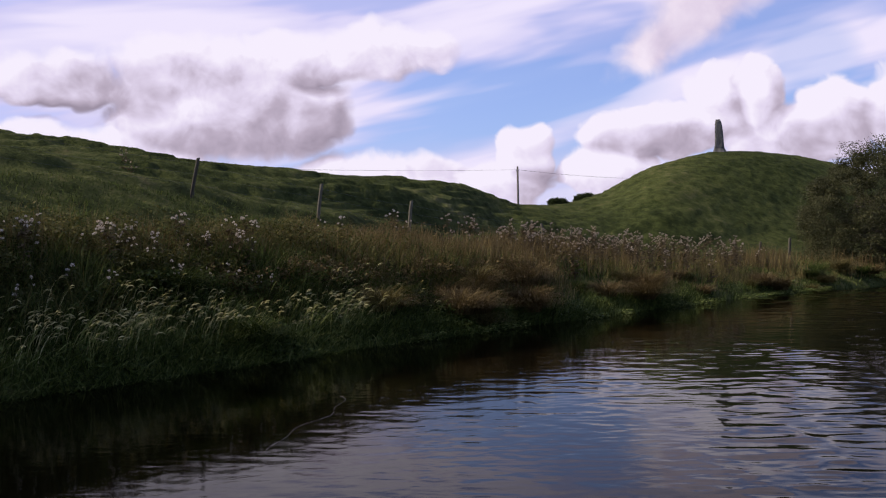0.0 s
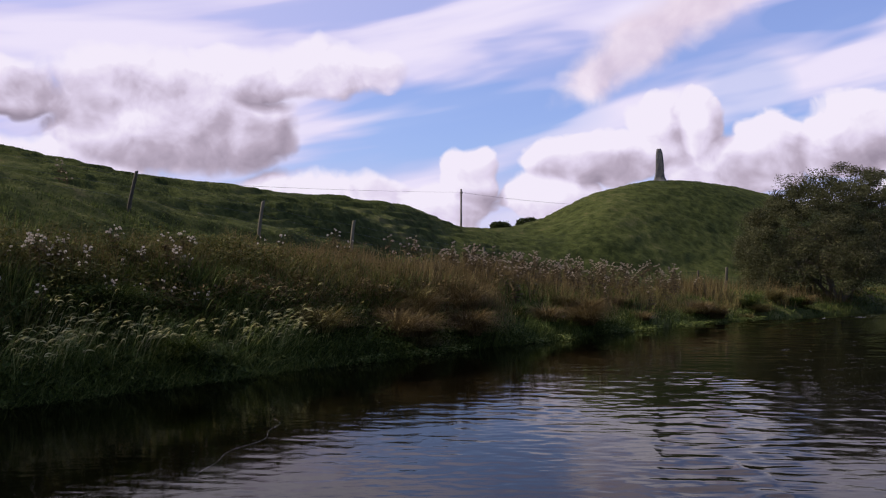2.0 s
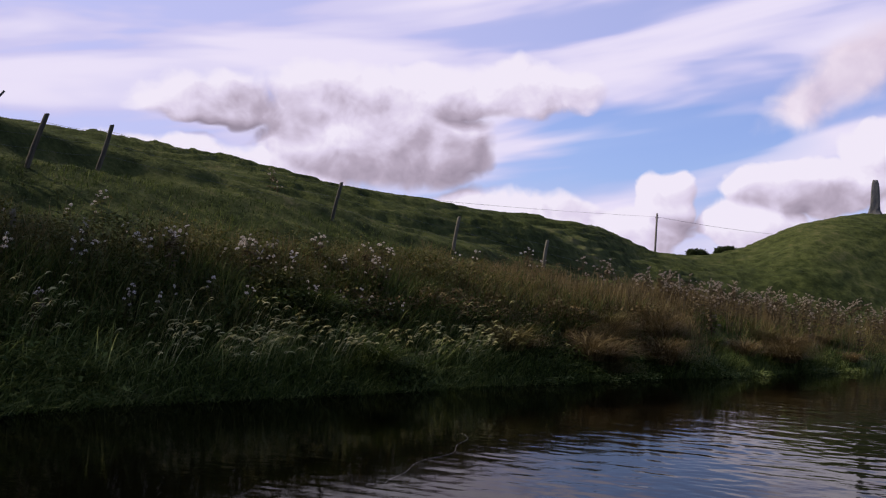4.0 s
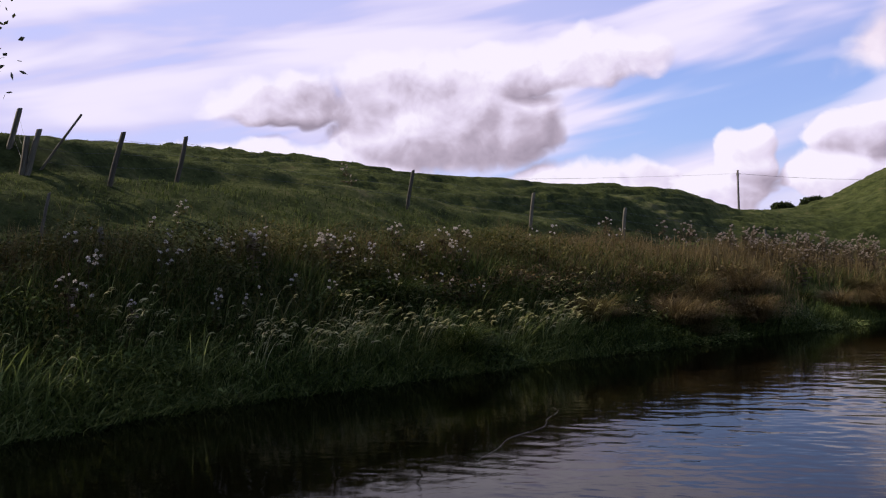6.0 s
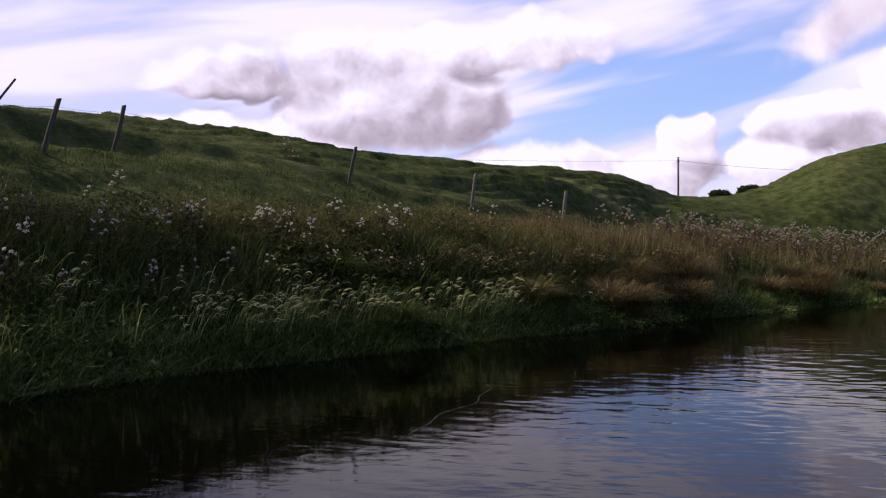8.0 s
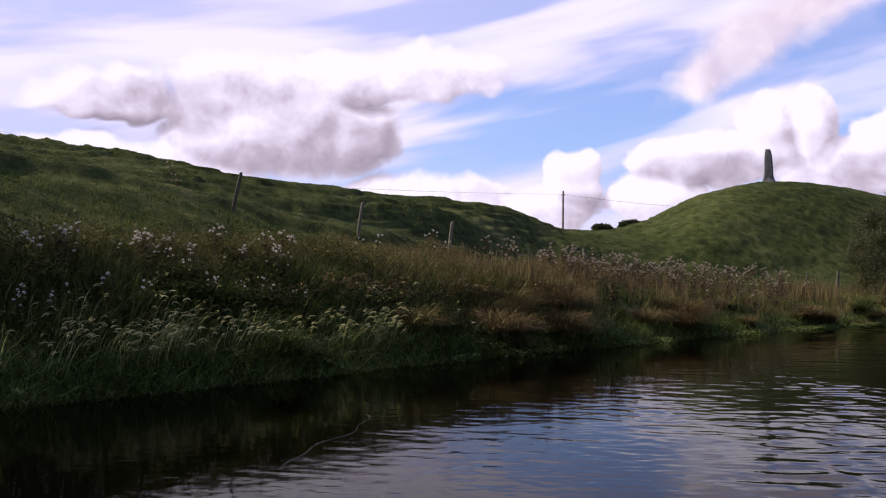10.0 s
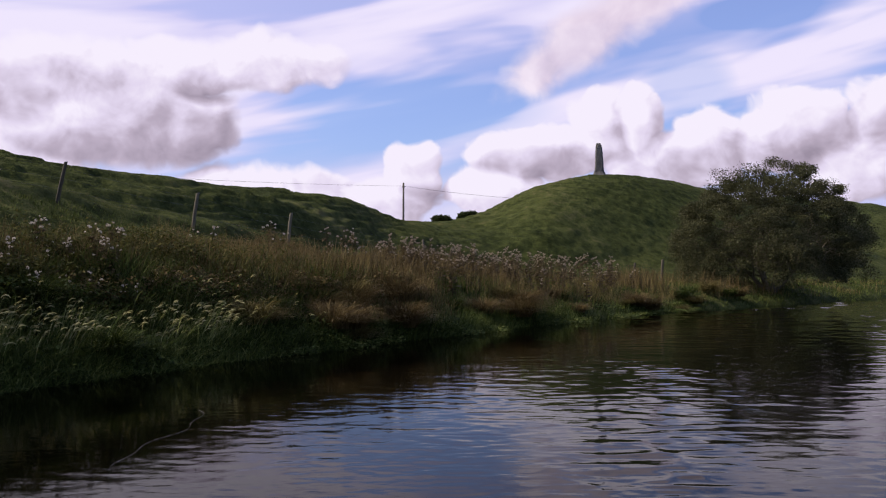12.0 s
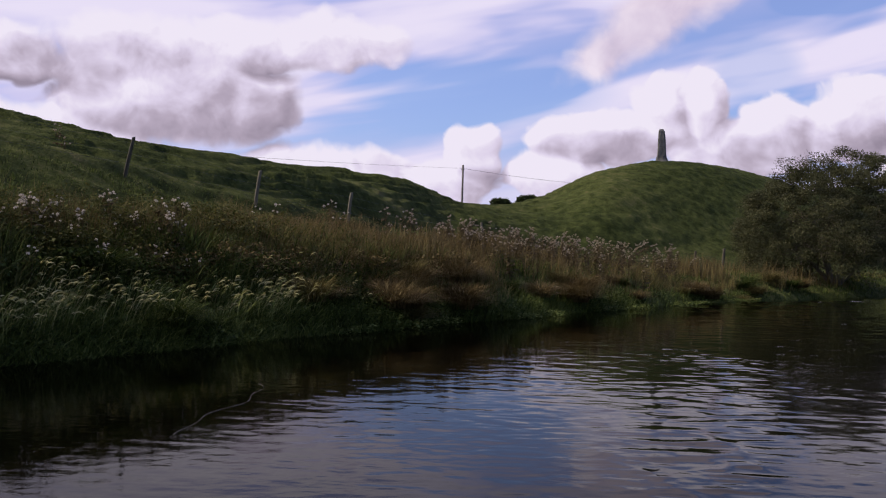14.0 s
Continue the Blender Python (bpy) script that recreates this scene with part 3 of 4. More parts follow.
def wall_of_weeds(n, y0, y1, u0, u1, top, leaf):
    """Leaves from the ground up to one even height, as a stand of nettles on a falling bank."""
    p, u = scatter(n, y0, y1, u0, u1)
    m = len(p)
    t = top + 0.55 * (clump(p[:, 0], p[:, 1], 0.8, 93) - 0.55)
    p[:, 2] = p[:, 2] + np.maximum(t - p[:, 2], 0.1) * np.sqrt(rng.random(m))
    ln = leaf * rng.uniform(0.6, 1.4, m)
    return blades(p, -ln * rng.uniform(-0.3, 0.8, m), ln * 0.42, ln, rng.uniform(0, 6.3, m), 2)


def brown_zone(x, y, u):
    b = np.degrees(np.arctan2(x, y))
    return np.exp(-((b + 3.5) / 6.0) ** 2) * ease(u, 1.5, 3.0) * (0.4 + 0.6 * clump(x, y, 2.0, 81))


def build_bank_grasses():
    green = lambda x, y, u: (0.35 + 0.65 * clump(x, y, 1.5, 80)) * (1 - 0.75 * brown_zone(x, y, u))
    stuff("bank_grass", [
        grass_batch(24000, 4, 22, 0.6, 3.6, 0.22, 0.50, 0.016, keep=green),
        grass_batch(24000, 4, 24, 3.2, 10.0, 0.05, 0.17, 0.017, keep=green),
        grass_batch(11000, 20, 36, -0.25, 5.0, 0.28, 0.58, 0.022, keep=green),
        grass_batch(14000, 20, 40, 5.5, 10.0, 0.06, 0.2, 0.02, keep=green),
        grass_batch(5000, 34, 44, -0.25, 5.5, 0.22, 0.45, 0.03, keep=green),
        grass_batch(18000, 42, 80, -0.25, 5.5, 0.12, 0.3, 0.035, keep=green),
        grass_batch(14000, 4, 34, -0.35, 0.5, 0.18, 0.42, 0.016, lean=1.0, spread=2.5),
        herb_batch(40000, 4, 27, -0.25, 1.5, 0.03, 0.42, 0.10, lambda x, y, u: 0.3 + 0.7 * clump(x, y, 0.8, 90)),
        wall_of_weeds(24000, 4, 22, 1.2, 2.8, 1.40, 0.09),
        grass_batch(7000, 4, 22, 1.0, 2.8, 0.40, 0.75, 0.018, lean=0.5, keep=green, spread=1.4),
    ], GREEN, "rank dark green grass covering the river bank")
    weedy = lambda x, y, u: (1 - ease(y, 24, 30)) * (0.25 + 0.75 * clump(x, y, 1.3, 87)) * (1 - 0.8 * brown_zone(x, y, u))
    thicket = lambda x, y, u: (0.15 + 0.85 * clump(x, y, 1.6, 97)) * (1 - ease(u, 3.8, 5.4)) * (1 - ease(y, 21, 25))
    stuff("bank_weeds", [grass_batch(9000, 4, 30, 1.1, 3.6, 0.45, 0.9, 0.022, lean=0.5, keep=weedy, spread=2.0), herb_batch(40000, 4, 30, 1.0, 3.6, 0.12, 0.75, 0.085, weedy), wall_of_weeds(20000, 4, 21, 1.9, 3.2, 1.72, 0.10),
                         herb_batch(40000, 4, 25, 2.8, 5.4, 0.10, 0.95, 0.085, thicket),
                         wall_of_weeds(32000, 5, 24, 2.7, 4.4, 2.48, 0.09)], THISTLE, "dense dark nettles and docks on the upper bank")
    # tall reed grass along the water, with pale nodding heads
    fringe = lambda x, y, u: (1 - ease(y, 17, 23)) * (0.35 + 0.65 * clump(x, y, 1.2, 82))
    reeds = [grass_batch(30000, 4, 26, -0.2, 1.6, 0.16, 0.42, 0.024, lean=1.1, keep=fringe, levels=4, spread=2.0), grass_batch(9000, 4, 26, 0.2, 1.9, 0.45, 0.80, 0.018, lean=0.55, keep=lambda x, y, u: fringe(x, y, u) * clump(x, y, 0.7, 91) ** 2, levels=4, spread=0.9)]
    p, u = scatter(4000, 4, 25, 0.35, 1.7, lambda x, y, u: fringe(x, y, u) * clump(x, y, 1.6, 89) ** 2)
    n = len(p)
    h = rng.uniform(0.34, 0.78, n)
    stalks = blades(p, h, np.full(n, 0.011), h * rng.uniform(0.15, 0.45, n), WIND + rng.normal(0, 0.35, n), 4)
    tips = stalks[2]
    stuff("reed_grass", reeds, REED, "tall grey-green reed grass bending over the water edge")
    # each head is a feathery arc: up, over and down
    heads = []
    for j in range(2):
        turn = WIND + rng.normal(0, 0.5, n)
        ln = rng.uniform(0.08, 0.19, n)
        a0, a1 = rng.uniform(0.6, 1.2, n), rng.uniform(-1.5, -0.4, n)
        place, vs = tips - np.array([0, 0, 0.03]) + rng.normal(0, 0.012, tips.shape), []
        side = rng.uniform(-0.9, 0.9, n)
        for k in range(5):
            t = k / 4
            w = 0.012 * math.sin(math.pi * min(0.12 + 0.8 * t, 1)) * np.ones(n)
            off = np.stack([-np.sin(turn) * w * np.cos(side), np.cos(turn) * w * np.cos(side), w * np.sin(side)], 1)
            vs += [place - off, place + off]
            a = a0 + (a1 - a0) * t
            place = place + np.stack([np.cos(turn) * np.cos(a), np.sin(turn) * np.cos(a), np.sin(a)], 1) * (ln / 4)[:, None]
        tri = []
        for k in range(4):
            tri += [(2 * k, 2 * k + 1, 2 * k + 3), (2 * k, 2 * k + 3, 2 * k + 2)]
        heads.append((np.stack(vs, 1).reshape(-1, 3), (np.arange(n)[:, None, None] * 10 + np.array(tri)[None]).reshape(-1, 3)))
    stuff("reed_heads", heads + [stalks], HEAD, "pale stalks and feathery nodding heads of reed grass")
    stuff("brown_rushes", [
        grass_batch(46000, 14, 34, 1.2, 7.5, 0.30, 0.78, 0.015, lean=0.5, keep=brown_zone, spread=2.2),
        grass_batch(26000, 26, 56, 1.0, 6.5, 0.45, 1.05, 0.020, lean=0.22, keep=lambda x, y, u: 0.8 * clump(x, y, 2.2, 83) ** 2, spread=1.6),
        herb_batch(22000, 27, 54, 1.5, 6.5, 0.3, 0.95, 0.07, lambda x, y, u: clump(x, y, 1.2, 96) ** 2),
        wall_of_weeds(14000, 18, 29, 1.3, 2.7, 1.62, 0.10),
        grass_batch(15000, 4, 25, 2.4, 5.0, 0.40, 0.90, 0.014, lean=0.28, keep=lambda x, y, u: 0.8 * thicket(x, y, u), spread=2.2),
    ], RUSH, "rust-brown rushes and seeding docks on the bank")
    stuff("straw_grass", [
        grass_batch(26000, 24, 46, 0.8, 7.5, 0.25, 0.65, 0.018, lean=0.6, keep=lambda x, y, u: ease(y, 22, 30) * clump(x, y, 1.8, 84), spread=1.6),
        grass_batch(8000, 44, 75, 0.6, 5.0, 0.2, 0.5, 0.03, lean=0.3, keep=lambda x, y, u: clump(x, y, 2.4, 85), spread=1.6),
        grass_batch(1500, 6, 24, 3.5, 8.0, 0.25, 0.5, 0.013, lean=0.3, keep=lambda x, y, u: clump(x, y, 1.8, 86) ** 2, spread=1.6),
    ], STRAW, "bleached straw-coloured grass in drifts on the bank")


def build_tussock(seed, blades_n, radius):
    """A sedge tussock: blades springing from a raised stool and arching outward."""
    r = np.random.default_rng(seed)
    a = r.uniform(0, 2 * math.pi, blades_n)
    q = radius * 0.35 * np.sqrt(r.uniform(0, 1, blades_n))
    p = np.stack([q * np.cos(a), q * np.sin(a), 0.25 * radius * (1 - (q / radius) ** 2)], 1)
    h = radius * r.uniform(0.30, 0.95, blades_n)
    turn = np.arctan2(np.sin(a) * 0.8, np.cos(a) * 0.8 + 0.45)
    return blades(p, h, r.uniform(0.008, 0.018, blades_n), radius * r.uniform(0.5, 1.35, blades_n), turn + r.normal(0, 0.55, blades_n), 4, 1.5)


def build_tussocks():
    kinds = []
    for i in range(4):
        v, f, tip = build_tussock(800 + i, 900, (0.85, 0.72, 0.80, 0.65)[i])
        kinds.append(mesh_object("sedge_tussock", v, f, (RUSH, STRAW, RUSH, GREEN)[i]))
    r = np.random.default_rng(44)
    for i in range(40):
        y = float(r.uniform(22.0 if i % 4 == 0 else 15.0, 50.0) if i > 14 else r.uniform(22.0, 33.0))
        u = float(r.uniform(0.1, 1.6))
        x = float(curve(np.array([y]), BANK_Y, BANK_X, 4.0)[0] - u * 1.25)
        m = Matrix.LocRotScale((x, y, at_ground(x, y) - 0.05), Euler((0, 0, r.uniform(0, 6))), None)
        t = kinds[i] if i < 4 else copy_thing(kinds[i % 4], m)
        t.matrix_basis = m
        k = r.uniform(0.75, 1.3)
        t.scale = (k, k, k * r.uniform(0.8, 1.1))
        tagged(t, "shaggy arching tussock of " + ("brown", "straw-coloured", "rusty brown", "dark green")[i % 4] + " sedge at the water edge", "tussock", "sedge tussocks along the bank")


def build_water_weed():
    """Low mats of small round leaves spreading from the bank onto the water."""
    n = 15000
    y = rng.uniform(20.0, 46.0, n)
    u = rng.uniform(-0.9, 0.9, n)
    x = curve(y, BANK_Y, BANK_X, 4.0) - u * 1.25
    ok = clump(x, y, 1.8, 95) * (1 - ease(-inland(x, y), 0.3, 0.8)) > 0.5
    x, y = x[ok], y[ok]
    p = np.stack([x, y, np.maximum(ground(x, y), 0.0) + rng.uniform(0.0, 0.14, len(x))], 1)
    m = len(p)
    v, f, tip = blades(p, np.full(m, 0.03), rng.uniform(0.04, 0.09, m), rng.uniform(0.05, 0.12, m), rng.uniform(0, 6.3, m), 2)
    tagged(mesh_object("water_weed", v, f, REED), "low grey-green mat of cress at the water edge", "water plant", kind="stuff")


def build_sward():
    """Short tufts of grazed grass on the pasture, thinner with distance."""
    batches = []
    for n, r0, r1, h, w in ((40000, 20, 32, 0.065, 0.018), (52000, 30, 46, 0.060, 0.022), (46000, 44, 66, 0.060, 0.030), (46000, 62, 95, 0.075, 0.042)):
        a = np.radians(rng.uniform(-41, 33, n))
        r = np.sqrt(rng.uniform(r0 * r0, r1 * r1, n))
        x, y = r * np.sin(a), r * np.cos(a)
        ok = (inland(x, y) > 8.0) & (rng.random(n) < 0.25 + 0.75 * clump(x, y, 1.6, 90))
        x, y = x[ok], y[ok]
        p = np.stack([x, y, ground(x, y) - 0.02], 1)
        m = len(p)
        hh = h * rng.uniform(0.5, 1.3, m)
        batches.append(blades(p, hh, w * rng.uniform(0.6, 1.4, m), hh * rng.uniform(0.3, 1.2, m), WIND + rng.normal(0, 1.2, m), 2))
    stuff("pasture_grass", batches, SWARD, "short grazed tufts of green grass over the pasture")


build_bank_grasses()
build_tussocks()
build_water_weed()
build_sward()


# ---- thistles ----
def down_head(radius, seed):
    """A burst ball of thistle down: a core with many short tufts."""
    r = np.random.default_rng(seed)
    n = 34
    d = r.normal(0, 1, (n, 3))
    d[:, 2] = np.abs(d[:, 2]) * 0.9 - 0.25
    d /= np.linalg.norm(d, axis=1)[:, None]
    side = np.cross(d, r.normal(0, 1, (n, 3)))
    side /= np.linalg.norm(side, axis=1)[:, None]
    ln = radius * r.uniform(0.7, 1.15, n)[:, None]
    w = radius * 0.30
    v = np.stack([d * 0.1 * radius, d * ln + side * w, d * ln * 1.05 - side * w], 1).reshape(-1, 3)
    return v, np.arange(3 * n).reshape(-1, 3)


HEAD_MESHES = []


def build_thistle(height, heads, seed, rusty, sources):
    """One plant: a ribbed stem with side branches, ragged leaves and seed heads."""
    r = np.random.default_rng(seed)
    root = new("thistle")
    stems, tops = [], []
    lean = r.normal(0, 0.08, 2)
    axis = lambda t: Vector((lean[0] * t * height, lean[1] * t * height, t * height))
    stems.append(tube_arrays([axis(t) for t in (-0.04, 0.3, 0.65, 0.97)], [0.012, 0.010, 0.007, 0.004], 5))
    tops.append(axis(0.97))
    for i in range(heads - 1):
        t0 = r.uniform(0.45, 0.9)
        a = r.uniform(0, 2 * math.pi)
        out = r.uniform(0.10, 0.30) * height * 0.6
        up = r.uniform(0.10, 0.30) * height
        end = axis(t0) + Vector((math.cos(a) * out, math.sin(a) * out, up))
        end.z = min(end.z, height * r.uniform(0.8, 1.02))
        mid = axis(t0) + Vector((math.cos(a) * out * 0.7, math.sin(a) * out * 0.7, (end.z - axis(t0).z) * 0.45))
        stems.append(tube_arrays([axis(t0), mid, end], [0.006, 0.005, 0.003], 4))
        tops.append(end)
    v, f = joined(stems)
    mesh_object("stem", v, f, STEM, root)
    n = 26
    t = r.uniform(0.05, 0.85, n)
    a = r.uniform(0, 2 * math.pi, n)
    base = np.array([axis(q)[:] for q in t])
    ln = (0.30 - 0.2 * t) * r.uniform(0.7, 1.2, n)
    tri = []
    for i in range(n):
        d = np.array([math.cos(a[i]), math.sin(a[i]), 0.35])
        s = np.array([-math.sin(a[i]), math.cos(a[i]), 0.2])
        b0 = base[i]
        m1, m2, e = b0 + d * ln[i] * 0.35, b0 + d * ln[i] * 0.7 + [0, 0, -0.02], b0 + d * ln[i] + [0, 0, -0.09]
        w = 0.16 * ln[i] + 0.012
        tri += [b0, m1 + s * w, m1 - s * w, m1 + s * w, m2, m1 - s * w, m2 + s * w * 1.1, e, m2 - s * w * 1.1, m1, m2 + s * w * 1.1, m2 - s * w * 1.1]
    tri = np.array(tri)
    mesh_object("foliage", tri, np.arange(len(tri)).reshape(-1, 3), STEM if rusty else THISTLE, root)
    for p in tops:
        src = sources[int(r.integers(len(sources)))]
        shared("seed_head", src, root, Matrix.LocRotScale(p, Euler((r.normal(0, 0.3), r.normal(0, 0.3), r.uniform(0, 6))), Vector((1, 1, 1)) * r.uniform(0.7, 1.25)))
    return root


def build_thistles():
    r = np.random.default_rng(11)
    first = new("seed_head_source")
    for i in range(4):
        v, f = down_head(0.036, 300 + i)
        HEAD_MESHES.append(mesh_object("seed_head", v, f, FLUFF, first))
        HEAD_MESHES.append(mesh_object("seed_head", v, f, FLUFF_TAN, first))
    kinds = []
    for i in range(16):
        tan = i >= 8
        i = i % 8
        kinds.append(build_thistle((1.25, 1.1, 1.35, 0.95, 1.2, 1.05, 0.9, 1.3)[i], (5, 4, 7, 3, 6, 5, 3, 8)[i], 500 + i, tan or i % 3 == 2, HEAD_MESHES[1::2] if tan else HEAD_MESHES[0::2]))
    spots = []
    # drifts: bearing, plan distance, spread across, spread along, count
    for b, dist, sb, sd, n in ((-34.6, 15.2, 0.9, 0.7, 3), (-28.2, 16.0, 1.6, 0.8, 5), (-31.0, 16.2, 1.4, 0.8, 3), (-25.4, 16.6, 1.0, 0.7, 3), (-21.3, 17.9, 1.8, 1.0, 7),
                               (-17.3, 18.5, 2.0, 1.0, 7), (-15.2, 19.0, 1.2, 0.8, 4), (-12.0, 20.0, 1.5, 1.0, 4), (-30.0, 20.5, 0.8, 0.5, 2), (-6.5, 26.0, 2.0, 1.5, 3),
                               (0.0, 31.5, 1.5, 1.2, 6), (3.5, 32.0, 1.5, 1.6, 24), (6.5, 35.0, 1.4, 1.8, 32), (9.5, 38.0, 1.4, 2.0, 38), (12.3, 41.5, 1.3, 2.0, 36), (15.2, 46.0, 1.4, 2.2, 20), (-18.9, 36.0, 0.7, 0.8, 2)):
        for i in range(int(n * 1.6) if dist < 21 else n):
            spots.append((b + r.normal(0, sb), dist + r.normal(0, sd)))
    used = set()
    for i, (b, dist) in enumerate(spots):
        p = away(b, 0, dist - (0.7 if dist < 21 else 0.0))
        u = float(inland(np.array([p.x]), np.array([p.y]))[0])
        if u < 1.3:
            p = away(b, 0, dist + 2.2)
        s = r.uniform(0.85, 1.12) * (1.08 if dist > 30 else 0.74 if dist < 21 else 1.0)
        m = Matrix.LocRotScale((p.x, p.y, at_ground(p.x, p.y) - 0.03), Euler((r.normal(0, 0.05), r.normal(0, 0.05), r.uniform(0, 6.3))), None)
        k = i % 8 + (8 if dist > 30 else 0)
        if k not in used:
            used.add(k)
            t = kinds[k]
            t.matrix_basis = m
        else:
            t = copy_thing(kinds[k], m)
        t.scale = (s, s, s)
        tagged(t, "withered thistle with tan seed heads in the belt below the mound" if dist > 30 else "dried thistle with white burst seed heads on the grassy bank", "thistle", "thistles on the river bank")
    for h in HEAD_MESHES:
        bpy.data.objects.remove(h)
    bpy.data.objects.remove(first)


build_thistles()


# ---- fences ----
def post_mesh(length, radius, seed):
    """A cleft post: uneven sides, sunk foot, weathered and slightly slanting top."""
    r = np.random.default_rng(seed)
    sides = 9
    rings = [(-0.3, 1.05), (0.0, 1.05), (length * 0.35, 1.0), (length * 0.7, 0.97), (length - 0.02, 0.93), (length, 0.80)]
    wob = r.uniform(0.86, 1.14, sides)
    v = []
    for z, k in rings:
        for s in range(sides):
            a = 2 * math.pi * s / sides
            q = radius * k * wob[s] * r.uniform(0.96, 1.04)
            v.append((q * math.cos(a) + 0.012 * math.sin(z * 3 + seed), q * math.sin(a), z + (0.02 * math.cos(a) if z == length else 0)))
    f = []
    for i in range(len(rings) - 1):
        for s in range(sides):
            n = (s + 1) % sides
            f.append((i * sides + s, i * sides + n, (i + 1) * sides + n, (i + 1) * sides + s))
    v.append((0, 0, length + 0.005))
    top = (len(rings) - 1) * sides
    caps = [(top + s, top + (s + 1) % sides, len(v) - 1) for s in range(sides)]
    return np.array(v), [np.array(f), np.array(caps)]


def build_fence(name, label, posts, wires, far=False):
    """posts: bearing, plan distance, length, radius, lean across (degrees, to the right of the view)
    far: the posts stand on the hill past the lip."""
    root = new(name)
    tops = []
    for i, (b, dist, ln, rad, lean) in enumerate(posts):
        near = drawn_in(b, dist) if far else dist
        p = away(b, 0, near)
        z = at_ground(p.x, p.y)
        ln, rad = ln * near / dist, rad * near / dist
        v, f = post_mesh(ln, rad, 40 + i + int(dist))
        ob = mesh_object("post", v, f, POST, root)
        ob.matrix_basis = pose(p.x, p.y, z - 0.02, 0, lean, -b)
        tops.append(ob.matrix_basis)
    for w in wires:
        pts = []
        for i in range(len(posts) - 1):
            a, b = (m @ Vector((0, -posts[j][3], posts[j][2] * w)) for m, j in ((tops[i], i), (tops[i + 1], i + 1)))
            for s in range(6):
                q = a.lerp(b, s / 6)
                q.z -= 0.05 * 4 * (s / 6) * (1 - s / 6)
                pts.append(q)
        pts.append(b)
        v, f = tube_arrays(pts, [0.0028] * len(pts), 4)
        mesh_object("wire", v, f, WIRE, root, label="thin galvanised fence wire")
    return tagged(root, label, "fence")


build_fence("field_fence", "old post-and-wire fence of grey weathered posts along the terrace lip",
            [(-37.63, 24.3, 0.95, 0.06, 16), (-37.02, 23.5, 0.89, 0.065, 9.3), (-36.74, 23.5, 1.10, 0.068, 15.4), (-32.50, 23.5, 1.30, 0.056, 14.3), (-28.89, 25.3, 1.21, 0.056, 12.7),
             (-15.66, 28.9, 1.18, 0.056, 9.7), (-8.43, 32.5, 1.16, 0.060, 7.5), (-3.08, 37.1, 1.23, 0.062, 6.1), (4.9, 47.0, 1.1, 0.06, -5)], (0.85, 0.6, 0.35))
build_fence("bank_fence", "leaning grey fence posts among thistles near the water",
            [(-36.2, 19.4, 0.98, 0.032, 12), (-32.9, 16.8, 0.8, 0.05, -4), (3.7, 34.3, 1.0, 0.06, 14), (6.25, 42.0, 1.25, 0.06, 10), (9.55, 44.0, 1.2, 0.05, 0), (17.05, 53.5, 1.1, 0.06, 4), (18.6, 55.5, 1.35, 0.07, 5)], ())
build_fence("crest_fence", "far fence posts standing on the crest of the hill",
            [(-33.6, 46.5, 0.5, 0.05, 3), (-31.05, 46.4, 0.62, 0.05, 8), (-30.69, 46.5, 0.5, 0.045, 6), (-29.65, 46.8, 0.35, 0.04, 0)], (0.9,), far=True)


def build_rail():
    """A loose rail propped against the corner posts."""
    root = away(-36.01, 0, 23.8)
    v, f = tube_arrays([Vector((0, 0, -0.2)), Vector((0, 0, 0.8)), Vector((0.01, 0, 1.56))], [0.032, 0.030, 0.025], 7)
    cap = np.array([[14, 15, 16, 17], [17, 18, 20, 14]])
    ob = mesh_object("leaning_rail", v, [f, cap], POST)
    ob.matrix_basis = pose(root.x, root.y, at_ground(root.x, root.y), 0, 34, 36)
    tagged(ob, "loose grey wooden rail leaning steeply beside fence posts", "rail")


build_rail()


